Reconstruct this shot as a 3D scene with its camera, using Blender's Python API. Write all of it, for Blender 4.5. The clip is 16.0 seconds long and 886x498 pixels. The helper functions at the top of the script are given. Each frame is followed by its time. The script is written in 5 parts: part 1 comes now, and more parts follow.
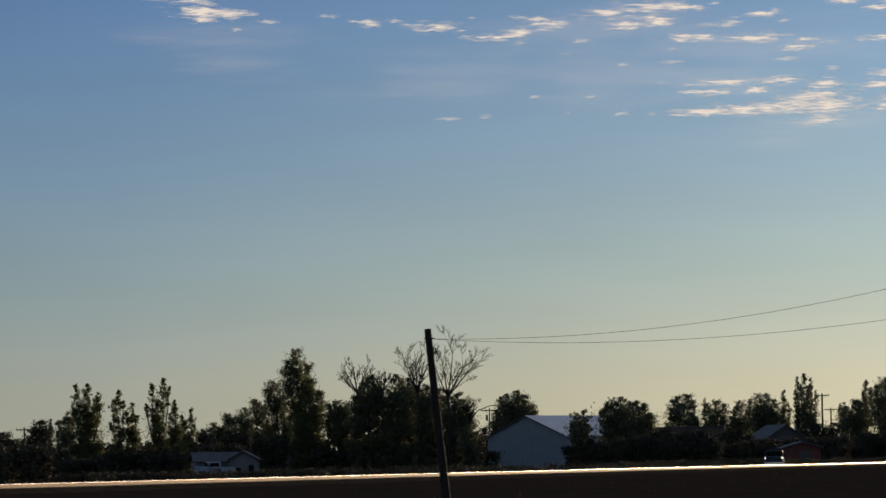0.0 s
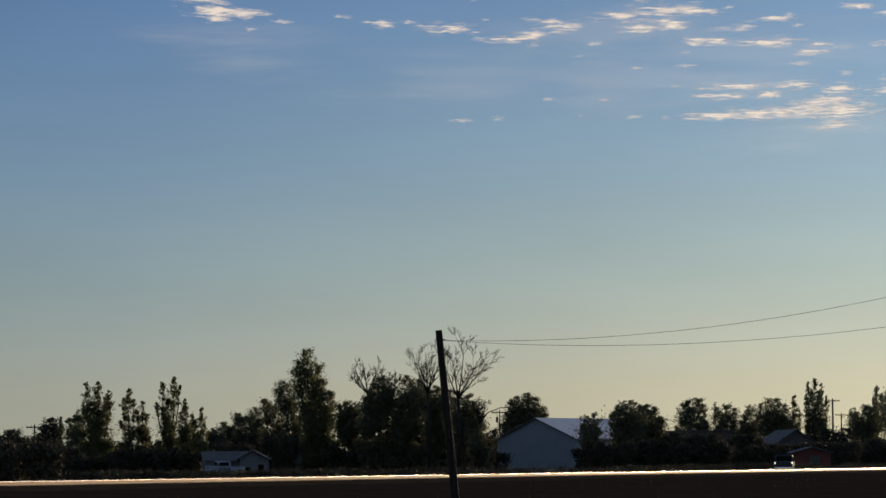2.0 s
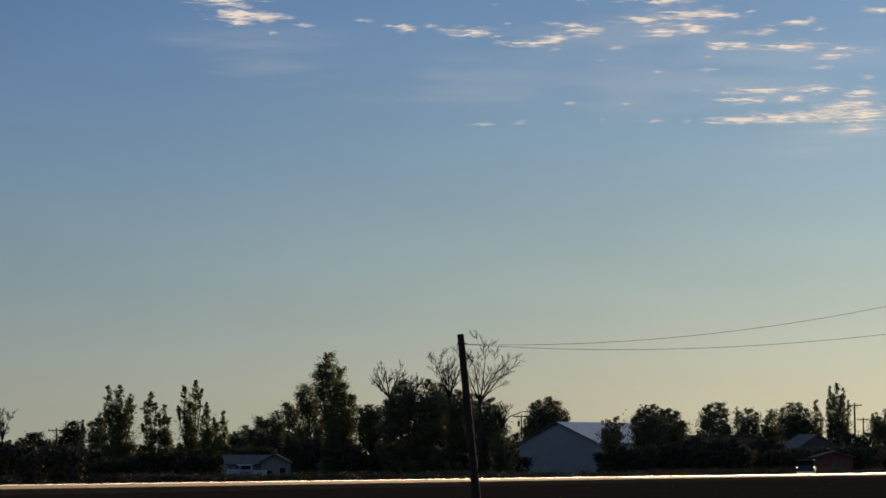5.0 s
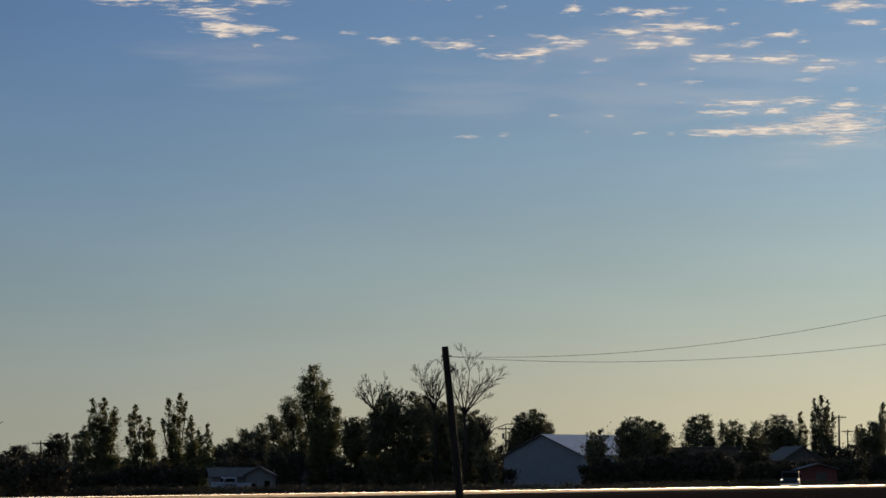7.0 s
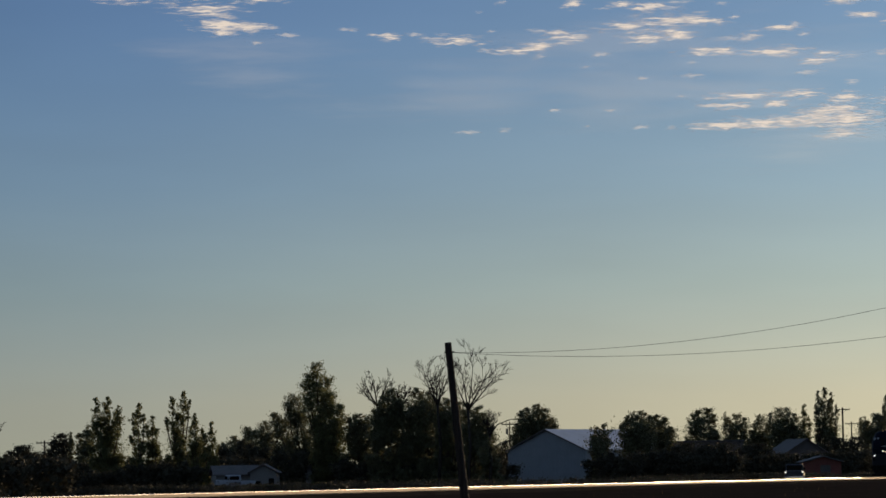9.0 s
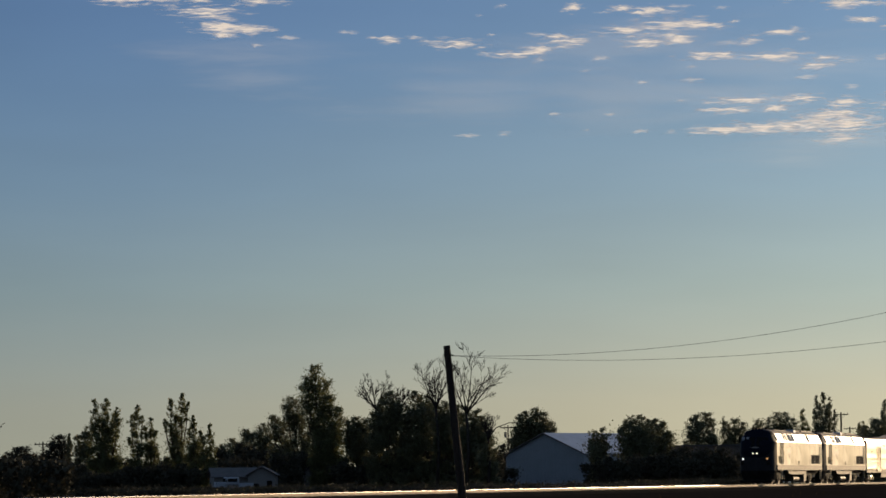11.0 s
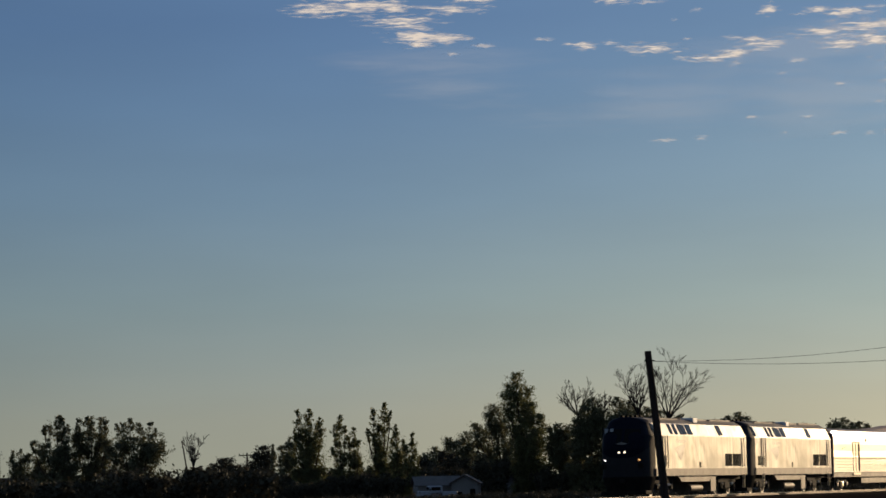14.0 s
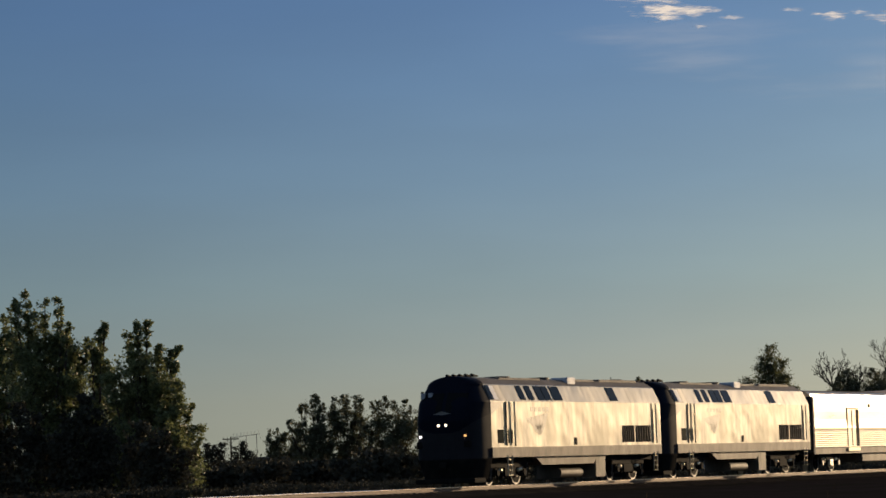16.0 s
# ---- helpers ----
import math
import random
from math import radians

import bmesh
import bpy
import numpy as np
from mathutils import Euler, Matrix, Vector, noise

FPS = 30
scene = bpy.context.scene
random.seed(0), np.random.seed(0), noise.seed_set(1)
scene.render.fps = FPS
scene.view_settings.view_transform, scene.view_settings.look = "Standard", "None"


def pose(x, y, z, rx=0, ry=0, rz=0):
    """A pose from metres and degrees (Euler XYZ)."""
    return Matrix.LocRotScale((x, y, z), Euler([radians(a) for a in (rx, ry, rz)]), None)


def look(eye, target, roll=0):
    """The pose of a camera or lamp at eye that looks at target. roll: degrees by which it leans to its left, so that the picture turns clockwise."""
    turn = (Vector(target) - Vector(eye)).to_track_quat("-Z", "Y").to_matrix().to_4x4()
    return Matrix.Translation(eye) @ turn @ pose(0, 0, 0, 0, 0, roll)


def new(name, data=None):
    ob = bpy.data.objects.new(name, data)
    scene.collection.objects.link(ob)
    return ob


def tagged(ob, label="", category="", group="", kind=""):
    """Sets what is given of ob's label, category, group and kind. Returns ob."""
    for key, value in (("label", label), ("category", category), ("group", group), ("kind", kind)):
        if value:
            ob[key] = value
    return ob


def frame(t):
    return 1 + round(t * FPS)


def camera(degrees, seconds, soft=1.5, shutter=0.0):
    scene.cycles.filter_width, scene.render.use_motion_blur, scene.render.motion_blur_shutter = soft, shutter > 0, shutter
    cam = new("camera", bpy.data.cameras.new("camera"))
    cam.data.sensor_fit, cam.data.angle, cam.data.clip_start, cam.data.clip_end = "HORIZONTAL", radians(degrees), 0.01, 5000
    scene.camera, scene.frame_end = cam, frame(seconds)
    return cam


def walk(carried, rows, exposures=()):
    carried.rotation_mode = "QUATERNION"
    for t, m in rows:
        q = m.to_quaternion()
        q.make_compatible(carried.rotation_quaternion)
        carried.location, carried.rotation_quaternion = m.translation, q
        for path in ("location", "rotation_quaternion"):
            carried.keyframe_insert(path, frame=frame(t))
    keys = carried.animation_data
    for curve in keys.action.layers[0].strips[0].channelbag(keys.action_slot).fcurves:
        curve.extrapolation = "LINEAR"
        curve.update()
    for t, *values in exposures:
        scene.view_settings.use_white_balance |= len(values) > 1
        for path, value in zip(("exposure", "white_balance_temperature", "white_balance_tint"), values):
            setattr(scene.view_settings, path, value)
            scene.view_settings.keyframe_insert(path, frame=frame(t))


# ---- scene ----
import itertools

# ---- camera ----
EYE = 1.086
cam = camera(15.0, 16.0, soft=1.6)
TURNS = [
    (0.0, 0.000, 3.673, 1.000), (0.5, 0.186, 3.703, 1.079), (1.0, 0.199, 3.738, 0.961), (1.5, 0.190, 3.731, 0.684),
    (2.0, 0.202, 3.701, 0.431), (2.5, 0.274, 3.658, 0.390), (3.0, 0.419, 3.635, 0.350), (5.5, 0.623, 3.810, 0.373),
    (6.0, 0.626, 3.853, 0.486), (6.5, 0.504, 3.931, 0.419), (7.0, 0.307, 3.979, 0.390), (7.5, 0.185, 4.007, 0.489),
    (8.0, 0.136, 4.060, 0.650), (8.5, 0.241, 4.019, 1.019), (9.0, 0.343, 3.910, 0.917), (11.5, 0.314, 4.015, 0.646),
    (12.0, 0.515, 4.097, 0.911), (12.5, 0.794, 4.155, 0.923), (13.0, 1.236, 4.223, 0.996), (13.5, 2.021, 4.220, 1.207),
    (14.0, 3.725, 4.144, 1.385), (14.5, 4.618, 4.008, 1.879), (15.0, 5.630, 3.924, 1.868), (15.5, 6.701, 3.898, 1.903),
    (16.0, 8.023, 3.851, 2.032),
]
walk(cam, [(t, pose(0, 0, EYE, 90 + pitch, 0, yaw) @ pose(0, 0, 0, 0, 0, -roll)) for t, yaw, pitch, roll in TURNS],
     exposures=[(0.0, 0.0), (5.5, -0.04), (9.0, -0.09), (12.5, -0.09), (14.5, -0.13), (16.0, 0.02)])

# ---- light ----
SUN_AZ, SUN_EL = 29.0, 7.6
sun_way = Vector((math.sin(radians(SUN_AZ)) * math.cos(radians(SUN_EL)), math.cos(radians(SUN_AZ)) * math.cos(radians(SUN_EL)), math.sin(radians(SUN_EL))))
sun = new("sun", bpy.data.lights.new("sun", "SUN"))
sun.data.energy, sun.data.angle, sun.data.color = 4.6, radians(0.6), (1.0, 0.72, 0.43)
sun.matrix_world = look(sun_way * 500, (0, 0, 0))

world = bpy.data.worlds.new("evening_sky")
scene.world = world
world.use_nodes = True
wn, wl = world.node_tree.nodes, world.node_tree.links
wn.clear()
w_out = wn.new("ShaderNodeOutputWorld")
w_tc = wn.new("ShaderNodeTexCoord")
w_sep = wn.new("ShaderNodeSeparateXYZ")
wl.new(w_tc.outputs["Generated"], w_sep.inputs[0])
w_ramp = wn.new("ShaderNodeValToRGB")
SKY = [
    (0.0, (0.465, 0.43, 0.30)), (0.023, (0.42, 0.408, 0.315)), (0.039, (0.355, 0.388, 0.342)), (0.057, (0.293, 0.368, 0.367)),
    (0.087, (0.212, 0.314, 0.398)), (0.115, (0.162, 0.268, 0.400)), (0.140, (0.131, 0.234, 0.395)), (0.30, (0.18, 0.27, 0.43)),
    (0.9, (0.17, 0.24, 0.39)),
]
el = w_ramp.color_ramp.elements
while len(el) < len(SKY):
    el.new(0.5)
for e, (at, c) in zip(el, SKY):
    e.position, e.color = at, (*c, 1)
wl.new(w_sep.outputs["Z"], w_ramp.inputs[0])
# brighter towards the low sun
w_dot = wn.new("ShaderNodeVectorMath")
w_dot.operation = "DOT_PRODUCT"
w_dot.inputs[1].default_value = (math.sin(radians(SUN_AZ)), math.cos(radians(SUN_AZ)), 0)
wl.new(w_tc.outputs["Generated"], w_dot.inputs[0])
w_map = wn.new("ShaderNodeValToRGB")
TOWARDS = [
    (0.0, (0.85, 0.86, 0.86)), (0.5, (0.66, 0.71, 0.76)), (0.70, (0.53, 0.62, 0.71)), (0.737, (0.575, 0.66, 0.755)), (0.82, (0.75, 0.83, 0.93)),
    (0.89, (1.03, 1.06, 1.07)), (0.943, (1.41, 1.42, 1.36)), (1.0, (2.0, 1.85, 1.6)),
]
el2 = w_map.color_ramp.elements
while len(el2) < len(TOWARDS):
    el2.new(0.5)
for e, (at, c) in zip(el2, TOWARDS):
    e.position, e.color = at, (*c, 1)
wl.new(w_dot.outputs["Value"], w_map.inputs[0])
# faint uneven haze
w_noise = wn.new("ShaderNodeTexNoise")
w_noise.inputs["Scale"].default_value, w_noise.inputs["Detail"].default_value = 9.0, 4.0
w_nm = wn.new("ShaderNodeMapRange")
for k, v in ((1, 0.3), (2, 0.7), (3, 0.965), (4, 1.035)):
    w_nm.inputs[k].default_value = v
w_stretch = wn.new("ShaderNodeMapping")
w_stretch.inputs["Scale"].default_value = (1, 1, 5)
wl.new(w_tc.outputs["Generated"], w_stretch.inputs[0])
wl.new(w_stretch.outputs[0], w_noise.inputs["Vector"])
wl.new(w_noise.outputs[0], w_nm.inputs[0])
w_mul = wn.new("ShaderNodeMix")
w_mul.data_type, w_mul.blend_type = "RGBA", "MULTIPLY"
w_mul.inputs[0].default_value = 1.0
wl.new(w_ramp.outputs[0], w_mul.inputs[6])
wl.new(w_map.outputs[0], w_mul.inputs[7])
w_bg = wn.new("ShaderNodeBackground")
wl.new(w_mul.outputs[2], w_bg.inputs[0])
wl.new(w_nm.outputs[0], w_bg.inputs[1])
w_sky = wn.new("ShaderNodeTexSky")
w_sky.sky_type, w_sky.sun_disc = "NISHITA", False
w_sky.sun_elevation, w_sky.sun_rotation = radians(SUN_EL), radians(SUN_AZ)
w_bg2 = wn.new("ShaderNodeBackground")
w_bg2.inputs[1].default_value = 0.004
wl.new(w_sky.outputs[0], w_bg2.inputs[0])
w_add = wn.new("ShaderNodeAddShader")
wl.new(w_bg.outputs[0], w_add.inputs[0])
wl.new(w_bg2.outputs[0], w_add.inputs[1])
wl.new(w_add.outputs[0], w_out.inputs[0])


# ---- materials ----
def mat(name, color, rough=0.7, metal=0.0, scale=3.0, vary=0.25, bump=0.0, stretch=(1, 1, 1), spot=None, translucent=0.0, glow=0.0, island=0.0, spec=0.5):
    """A surface with two scales of noise in its colour; spot: a second colour that the coarse noise brings in."""
    m = bpy.data.materials.new(name)
    m.use_nodes = True
    n, l = m.node_tree.nodes, m.node_tree.links
    b = n["Principled BSDF"]
    b.inputs["Roughness"].default_value, b.inputs["Metallic"].default_value = rough, metal
    b.inputs["Specular IOR Level"].default_value = spec
    tc = n.new("ShaderNodeTexCoord")
    mp = n.new("ShaderNodeMapping")
    mp.inputs["Scale"].default_value = stretch
    l.new(tc.outputs["Object"], mp.inputs[0])
    fine, coarse = n.new("ShaderNodeTexNoise"), n.new("ShaderNodeTexNoise")
    fine.inputs["Scale"].default_value, fine.inputs["Detail"].default_value = scale * 6, 6
    coarse.inputs["Scale"].default_value, coarse.inputs["Detail"].default_value = scale, 4
    for t in (fine, coarse):
        l.new(mp.outputs[0], t.inputs["Vector"])
    mix = n.new("ShaderNodeMix")
    mix.data_type = "RGBA"
    mix.inputs[6].default_value = (*color, 1)
    mix.inputs[7].default_value = (*(spot or [c * (1 - vary) for c in color]), 1)
    ramp = n.new("ShaderNodeMapRange")
    ramp.inputs[1].default_value, ramp.inputs[2].default_value = 0.40, 0.68
    l.new(coarse.outputs[0], ramp.inputs[0])
    l.new(ramp.outputs[0], mix.inputs[0])
    hsv = n.new("ShaderNodeHueSaturation")
    mr = n.new("ShaderNodeMapRange")
    mr.inputs[1].default_value, mr.inputs[2].default_value = 0.25, 0.75
    mr.inputs[3].default_value, mr.inputs[4].default_value = 1 - vary, 1 + vary
    l.new(fine.outputs[0], mr.inputs[0])
    value = mr.outputs[0]
    if island:
        geo = n.new("ShaderNodeNewGeometry")
        mi = n.new("ShaderNodeMapRange")
        mi.inputs[3].default_value, mi.inputs[4].default_value = 1 - island, 1 + island
        l.new(geo.outputs["Random Per Island"], mi.inputs[0])
        mm = n.new("ShaderNodeMath")
        mm.operation = "MULTIPLY"
        l.new(value, mm.inputs[0])
        l.new(mi.outputs[0], mm.inputs[1])
        value = mm.outputs[0]
    l.new(value, hsv.inputs["Value"])
    l.new(mix.outputs[2], hsv.inputs["Color"])
    l.new(hsv.outputs[0], b.inputs["Base Color"])
    if bump:
        bp = n.new("ShaderNodeBump")
        bp.inputs["Strength"].default_value, bp.inputs["Distance"].default_value = bump, 0.05
        l.new(fine.outputs[0], bp.inputs["Height"])
        l.new(bp.outputs[0], b.inputs["Normal"])
    rr = n.new("ShaderNodeMapRange")
    rr.inputs[3].default_value, rr.inputs[4].default_value = max(0.02, rough - 0.08), min(1, rough + 0.08)
    l.new(coarse.outputs[0], rr.inputs[0])
    l.new(rr.outputs[0], b.inputs["Roughness"])
    if translucent:
        tr = n.new("ShaderNodeBsdfTranslucent")
        l.new(hsv.outputs[0], tr.inputs[0])
        ms = n.new("ShaderNodeMixShader")
        ms.inputs[0].default_value = translucent
        l.new(b.outputs[0], ms.inputs[1])
        l.new(tr.outputs[0], ms.inputs[2])
        l.new(ms.outputs[0], n["Material Output"].inputs[0])
    if glow:
        b.inputs["Emission Color"].default_value = (*color, 1)
        b.inputs["Emission Strength"].default_value = glow
    return m


# soil colour lowered to hold the shade among clods and grass
SOIL = mat("shade_darkened_soil", (0.025, 0.0185, 0.0155), 1.0, scale=0.15, vary=0.3, bump=0.6, spot=(0.020, 0.017, 0.011), spec=0.0)
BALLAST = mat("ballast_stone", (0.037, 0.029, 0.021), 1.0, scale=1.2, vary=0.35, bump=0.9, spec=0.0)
RUST = mat("rusty_rail_side", (0.15, 0.085, 0.05), 0.7, 0.2, scale=4, vary=0.3)
STEEL = mat("polished_rail_steel", (0.70, 0.65, 0.60), 0.26, 1.0, scale=2, vary=0.06)
RAIL_SIDE = mat("worn_rail_side", (0.27, 0.19, 0.13), 0.2, 0.7, scale=4, vary=0.15)
TIMBER = mat("creosoted_timber", (0.033, 0.024, 0.019), 0.9, scale=2, vary=0.35, bump=0.7, stretch=(6, 6, 0.4), spec=0.15)
WOOD = mat("grey_weathered_wood", (0.12, 0.10, 0.085), 0.9, scale=2, vary=0.3, bump=0.5, stretch=(6, 6, 0.4), spec=0.2)


def silver_paint():
    """Silver paint on wavy sheet metal, with dull patches and runs of grime below the roof."""
    m = bpy.data.materials.new("weathered_silver_paint")
    m.use_nodes = True
    n, l = m.node_tree.nodes, m.node_tree.links
    b = n["Principled BSDF"]
    tc = n.new("ShaderNodeTexCoord")

    def field(scale, detail, stretch):
        mp = n.new("ShaderNodeMapping")
        mp.inputs["Scale"].default_value = stretch
        l.new(tc.outputs["Object"], mp.inputs[0])
        t = n.new("ShaderNodeTexNoise")
        t.inputs["Scale"].default_value, t.inputs["Detail"].default_value = scale, detail
        l.new(mp.outputs[0], t.inputs["Vector"])
        return t.outputs[0]

    def span(value, a0, a1, b0, b1):
        r = n.new("ShaderNodeMapRange")
        for k, v in ((1, a0), (2, a1), (3, b0), (4, b1)):
            r.inputs[k].default_value = v
        l.new(value, r.inputs[0])
        return r.outputs[0]

    patch = field(0.42, 6, (1.0, 0.3, 0.9))
    runs = field(1.0, 5, (3.2, 0.3, 0.16))
    waves = field(0.75, 2, (1.0, 0.3, 0.7))
    both = n.new("ShaderNodeMath")
    both.operation = "MULTIPLY"
    l.new(span(patch, 0.36, 0.57, 0.0, 1.0), both.inputs[0])
    l.new(span(runs, 0.42, 0.62, 0.2, 1.0), both.inputs[1])
    mix = n.new("ShaderNodeMix")
    mix.data_type = "RGBA"
    mix.inputs[6].default_value, mix.inputs[7].default_value = (0.30, 0.268, 0.202, 1), (0.10, 0.092, 0.072, 1)
    l.new(both.outputs[0], mix.inputs[0])
    l.new(mix.outputs[2], b.inputs["Base Color"])
    l.new(span(patch, 0.3, 0.7, 0.27, 0.40), b.inputs["Roughness"])
    b.inputs["Metallic"].default_value = 0.5
    bp = n.new("ShaderNodeBump")
    bp.inputs["Strength"].default_value, bp.inputs["Distance"].default_value = 1.0, 0.045
    l.new(waves, bp.inputs["Height"])
    l.new(bp.outputs[0], b.inputs["Normal"])
    return m


SILVER = silver_paint()
SILVER_LOW = mat("grimy_silver_skirt", (0.105, 0.085, 0.062), 0.62, 0.12, scale=1.2, vary=0.25, stretch=(1.5, 1, 0.5), spot=(0.075, 0.06, 0.045), spec=0.15)
ROOF = mat("sooty_roof_paint", (0.10, 0.086, 0.074), 0.7, 0.1, scale=0.8, vary=0.25, spot=(0.06, 0.052, 0.046), spec=0.2)
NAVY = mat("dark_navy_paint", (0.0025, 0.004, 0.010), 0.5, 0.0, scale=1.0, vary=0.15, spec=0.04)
# silver of the lower front, with the shade on it put into the colour
NOSE_SHADED = mat("shade_darkened_nose_silver", (0.015, 0.0155, 0.018), 0.6, 0.0, scale=1.0, vary=0.15, spec=0.06)
BLACK = mat("black_running_gear", (0.007, 0.0065, 0.006), 0.85, 0.0, scale=3, vary=0.3, spot=(0.014, 0.012, 0.010), spec=0.05)
RUBBER = mat("black_diaphragm_rubber", (0.015, 0.014, 0.014), 0.8, scale=3, vary=0.2)
WHEEL = mat("worn_wheel_steel", (0.16, 0.14, 0.12), 0.5, 0.4, scale=3, vary=0.2)
GLASS = mat("dark_window_glass", (0.006, 0.006, 0.006), 0.10, 0.0, scale=1, vary=0.1, spec=0.04)
# grey of the painted windscreen reflections
REFLECTION_GREY = mat("windscreen_reflection_grey", (0.26, 0.28, 0.30), 0.6, scale=2, vary=0.1)
PALE = mat("pale_box_and_sunlit_pane", (0.45, 0.47, 0.5), 0.6, scale=2, vary=0.1)
LIVERY = mat("faded_grey_livery", (0.13, 0.125, 0.115), 0.5, 0.3, scale=2, vary=0.2)
STAINLESS = mat("stainless_steel_body", (0.82, 0.72, 0.56), 0.31, 0.85, scale=0.8, vary=0.08, stretch=(0.3, 1, 2.0))
FAIRING = mat("brown_dusty_roof", (0.20, 0.13, 0.09), 0.7, 0.1, scale=1, vary=0.2)
LAMP = mat("lit_headlight", (1.0, 0.80, 0.55), glow=2.6, vary=0.02)
AMBER = mat("dim_amber_lamp", (1.0, 0.48, 0.16), glow=1.2, vary=0.02)
# glow that stands for sun glints on the truck
GLINT_GLOW = mat("truck_sun_glint_glow", (1.0, 0.9, 0.75), glow=1.6, vary=0.02)
WHITE_LAMP = mat("lit_ditch_light", (1.0, 0.88, 0.85), glow=2.6, vary=0.02)
BARK = mat("dark_bark", (0.065, 0.05, 0.04), 0.95, scale=3, vary=0.3, bump=0.5, stretch=(4, 4, 0.6), spec=0.1)
DEAD = mat("dry_dead_bark", (0.034, 0.028, 0.024), 0.95, scale=3, vary=0.25, spec=0.1)
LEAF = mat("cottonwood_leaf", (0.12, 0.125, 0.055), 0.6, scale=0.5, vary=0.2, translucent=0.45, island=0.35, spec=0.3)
# low foliage: the shade it lies in is put into a darker leaf colour
SHADED_SHRUB = mat("shade_darkened_shrub_leaf", (0.050, 0.048, 0.033), 0.8, scale=0.5, vary=0.2, translucent=0.15, island=0.3, spec=0.1)
# lighter copy of the cottonwood leaf, sunlight put into its colour
LEAF_SUN = mat("sun_lightened_cottonwood_leaf", (0.16, 0.178, 0.072), 0.5, scale=0.5, vary=0.2, translucent=0.45, island=0.45, spec=0.35)
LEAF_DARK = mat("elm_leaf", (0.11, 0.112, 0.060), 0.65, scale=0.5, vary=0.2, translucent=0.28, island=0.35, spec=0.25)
WEED = mat("dry_weed", (0.06, 0.042, 0.024), 0.9, scale=1, vary=0.3, translucent=0.3, island=0.4, spec=0.1)
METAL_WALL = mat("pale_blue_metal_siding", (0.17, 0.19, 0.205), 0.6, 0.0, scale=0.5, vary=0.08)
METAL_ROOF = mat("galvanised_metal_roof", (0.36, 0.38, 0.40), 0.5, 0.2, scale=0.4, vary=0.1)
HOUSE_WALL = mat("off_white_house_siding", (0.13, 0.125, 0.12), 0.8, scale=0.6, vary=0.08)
SHINGLE = mat("grey_roof_shingle", (0.07, 0.067, 0.064), 0.95, scale=1, vary=0.2, bump=0.4)
DARK_WALL = mat("dark_brown_siding", (0.07, 0.06, 0.055), 0.85, scale=0.8, vary=0.2)
RED_WALL = mat("barn_red_boards", (0.12, 0.034, 0.024), 0.85, scale=0.8, vary=0.25)
CAR_PAINT = mat("slate_blue_truck_paint", (0.026, 0.030, 0.038), 0.6, scale=1, vary=0.05, spec=0.15)
PALE_PAINT = mat("pale_blue_white_truck_paint", (0.20, 0.225, 0.26), 0.5, scale=1, vary=0.05)
CHROME = mat("chrome_trim", (0.8, 0.8, 0.8), 0.12, 1.0, scale=1, vary=0.03)
WIRE = mat("grey_cable", (0.10, 0.095, 0.09), 0.6, 0.3, scale=3, vary=0.1)


# ---- building blocks ----
def mesh_ob(name, verts, faces, materials, parent=None, label="", smooth=False, indices=None):
    me = bpy.data.meshes.new(name)
    me.from_pydata([tuple(v) for v in verts], [], faces)
    for m in (materials if isinstance(materials, (list, tuple)) else [materials]):
        me.materials.append(m)
    if indices is not None:
        me.polygons.foreach_set("material_index", indices)
    if smooth:
        me.polygons.foreach_set("use_smooth", [True] * len(me.polygons))
    me.update()
    ob = new(name, me)
    if parent:
        ob.parent = parent
    return tagged(ob, label)


def part(name, bm, material, parent=None, label="", smooth=False):
    me = bpy.data.meshes.new(name)
    bmesh.ops.recalc_face_normals(bm, faces=bm.faces)
    bm.to_mesh(me)
    bm.free()
    for m in (material if isinstance(material, (list, tuple)) else [material]):
        me.materials.append(m)
    if smooth:
        me.polygons.foreach_set("use_smooth", [True] * len(me.polygons))
    ob = new(name, me)
    if parent:
        ob.parent = parent
    return tagged(ob, label)


def box(bm, x0, x1, y0, y1, z0, z1, bevel=0.0):
    r = bmesh.ops.create_cube(bm, size=1)
    bmesh.ops.scale(bm, verts=r["verts"], vec=(x1 - x0, y1 - y0, z1 - z0))
    bmesh.ops.translate(bm, verts=r["verts"], vec=((x0 + x1) / 2, (y0 + y1) / 2, (z0 + z1) / 2))
    if bevel:
        edges = list({e for v in r["verts"] for e in v.link_edges})
        bmesh.ops.bevel(bm, geom=edges, offset=bevel, segments=2, affect="EDGES", profile=0.5)
    return bm


def boxed(*a, bevel=0.0):
    return box(bmesh.new(), *a, bevel=bevel)


def rod(bm, a, b, ra, rb=None, n=10):
    """A tapered rod from a to b."""
    a, b = Vector(a), Vector(b)
    r = bmesh.ops.create_cone(bm, cap_ends=True, segments=n, radius1=ra, radius2=ra if rb is None else rb, depth=(b - a).length)
    turn = (b - a).to_track_quat("Z", "Y").to_matrix().to_4x4()
    bmesh.ops.transform(bm, verts=r["verts"], matrix=Matrix.Translation((a + b) / 2) @ turn)
    return bm


def rodded(*a, **k):
    return rod(bmesh.new(), *a, **k)


def thing(name, m, label, category, group="", kind=""):
    ob = new(name)
    ob.matrix_basis = m
    ob.empty_display_size = 0.3
    return tagged(ob, label, category, group, kind)


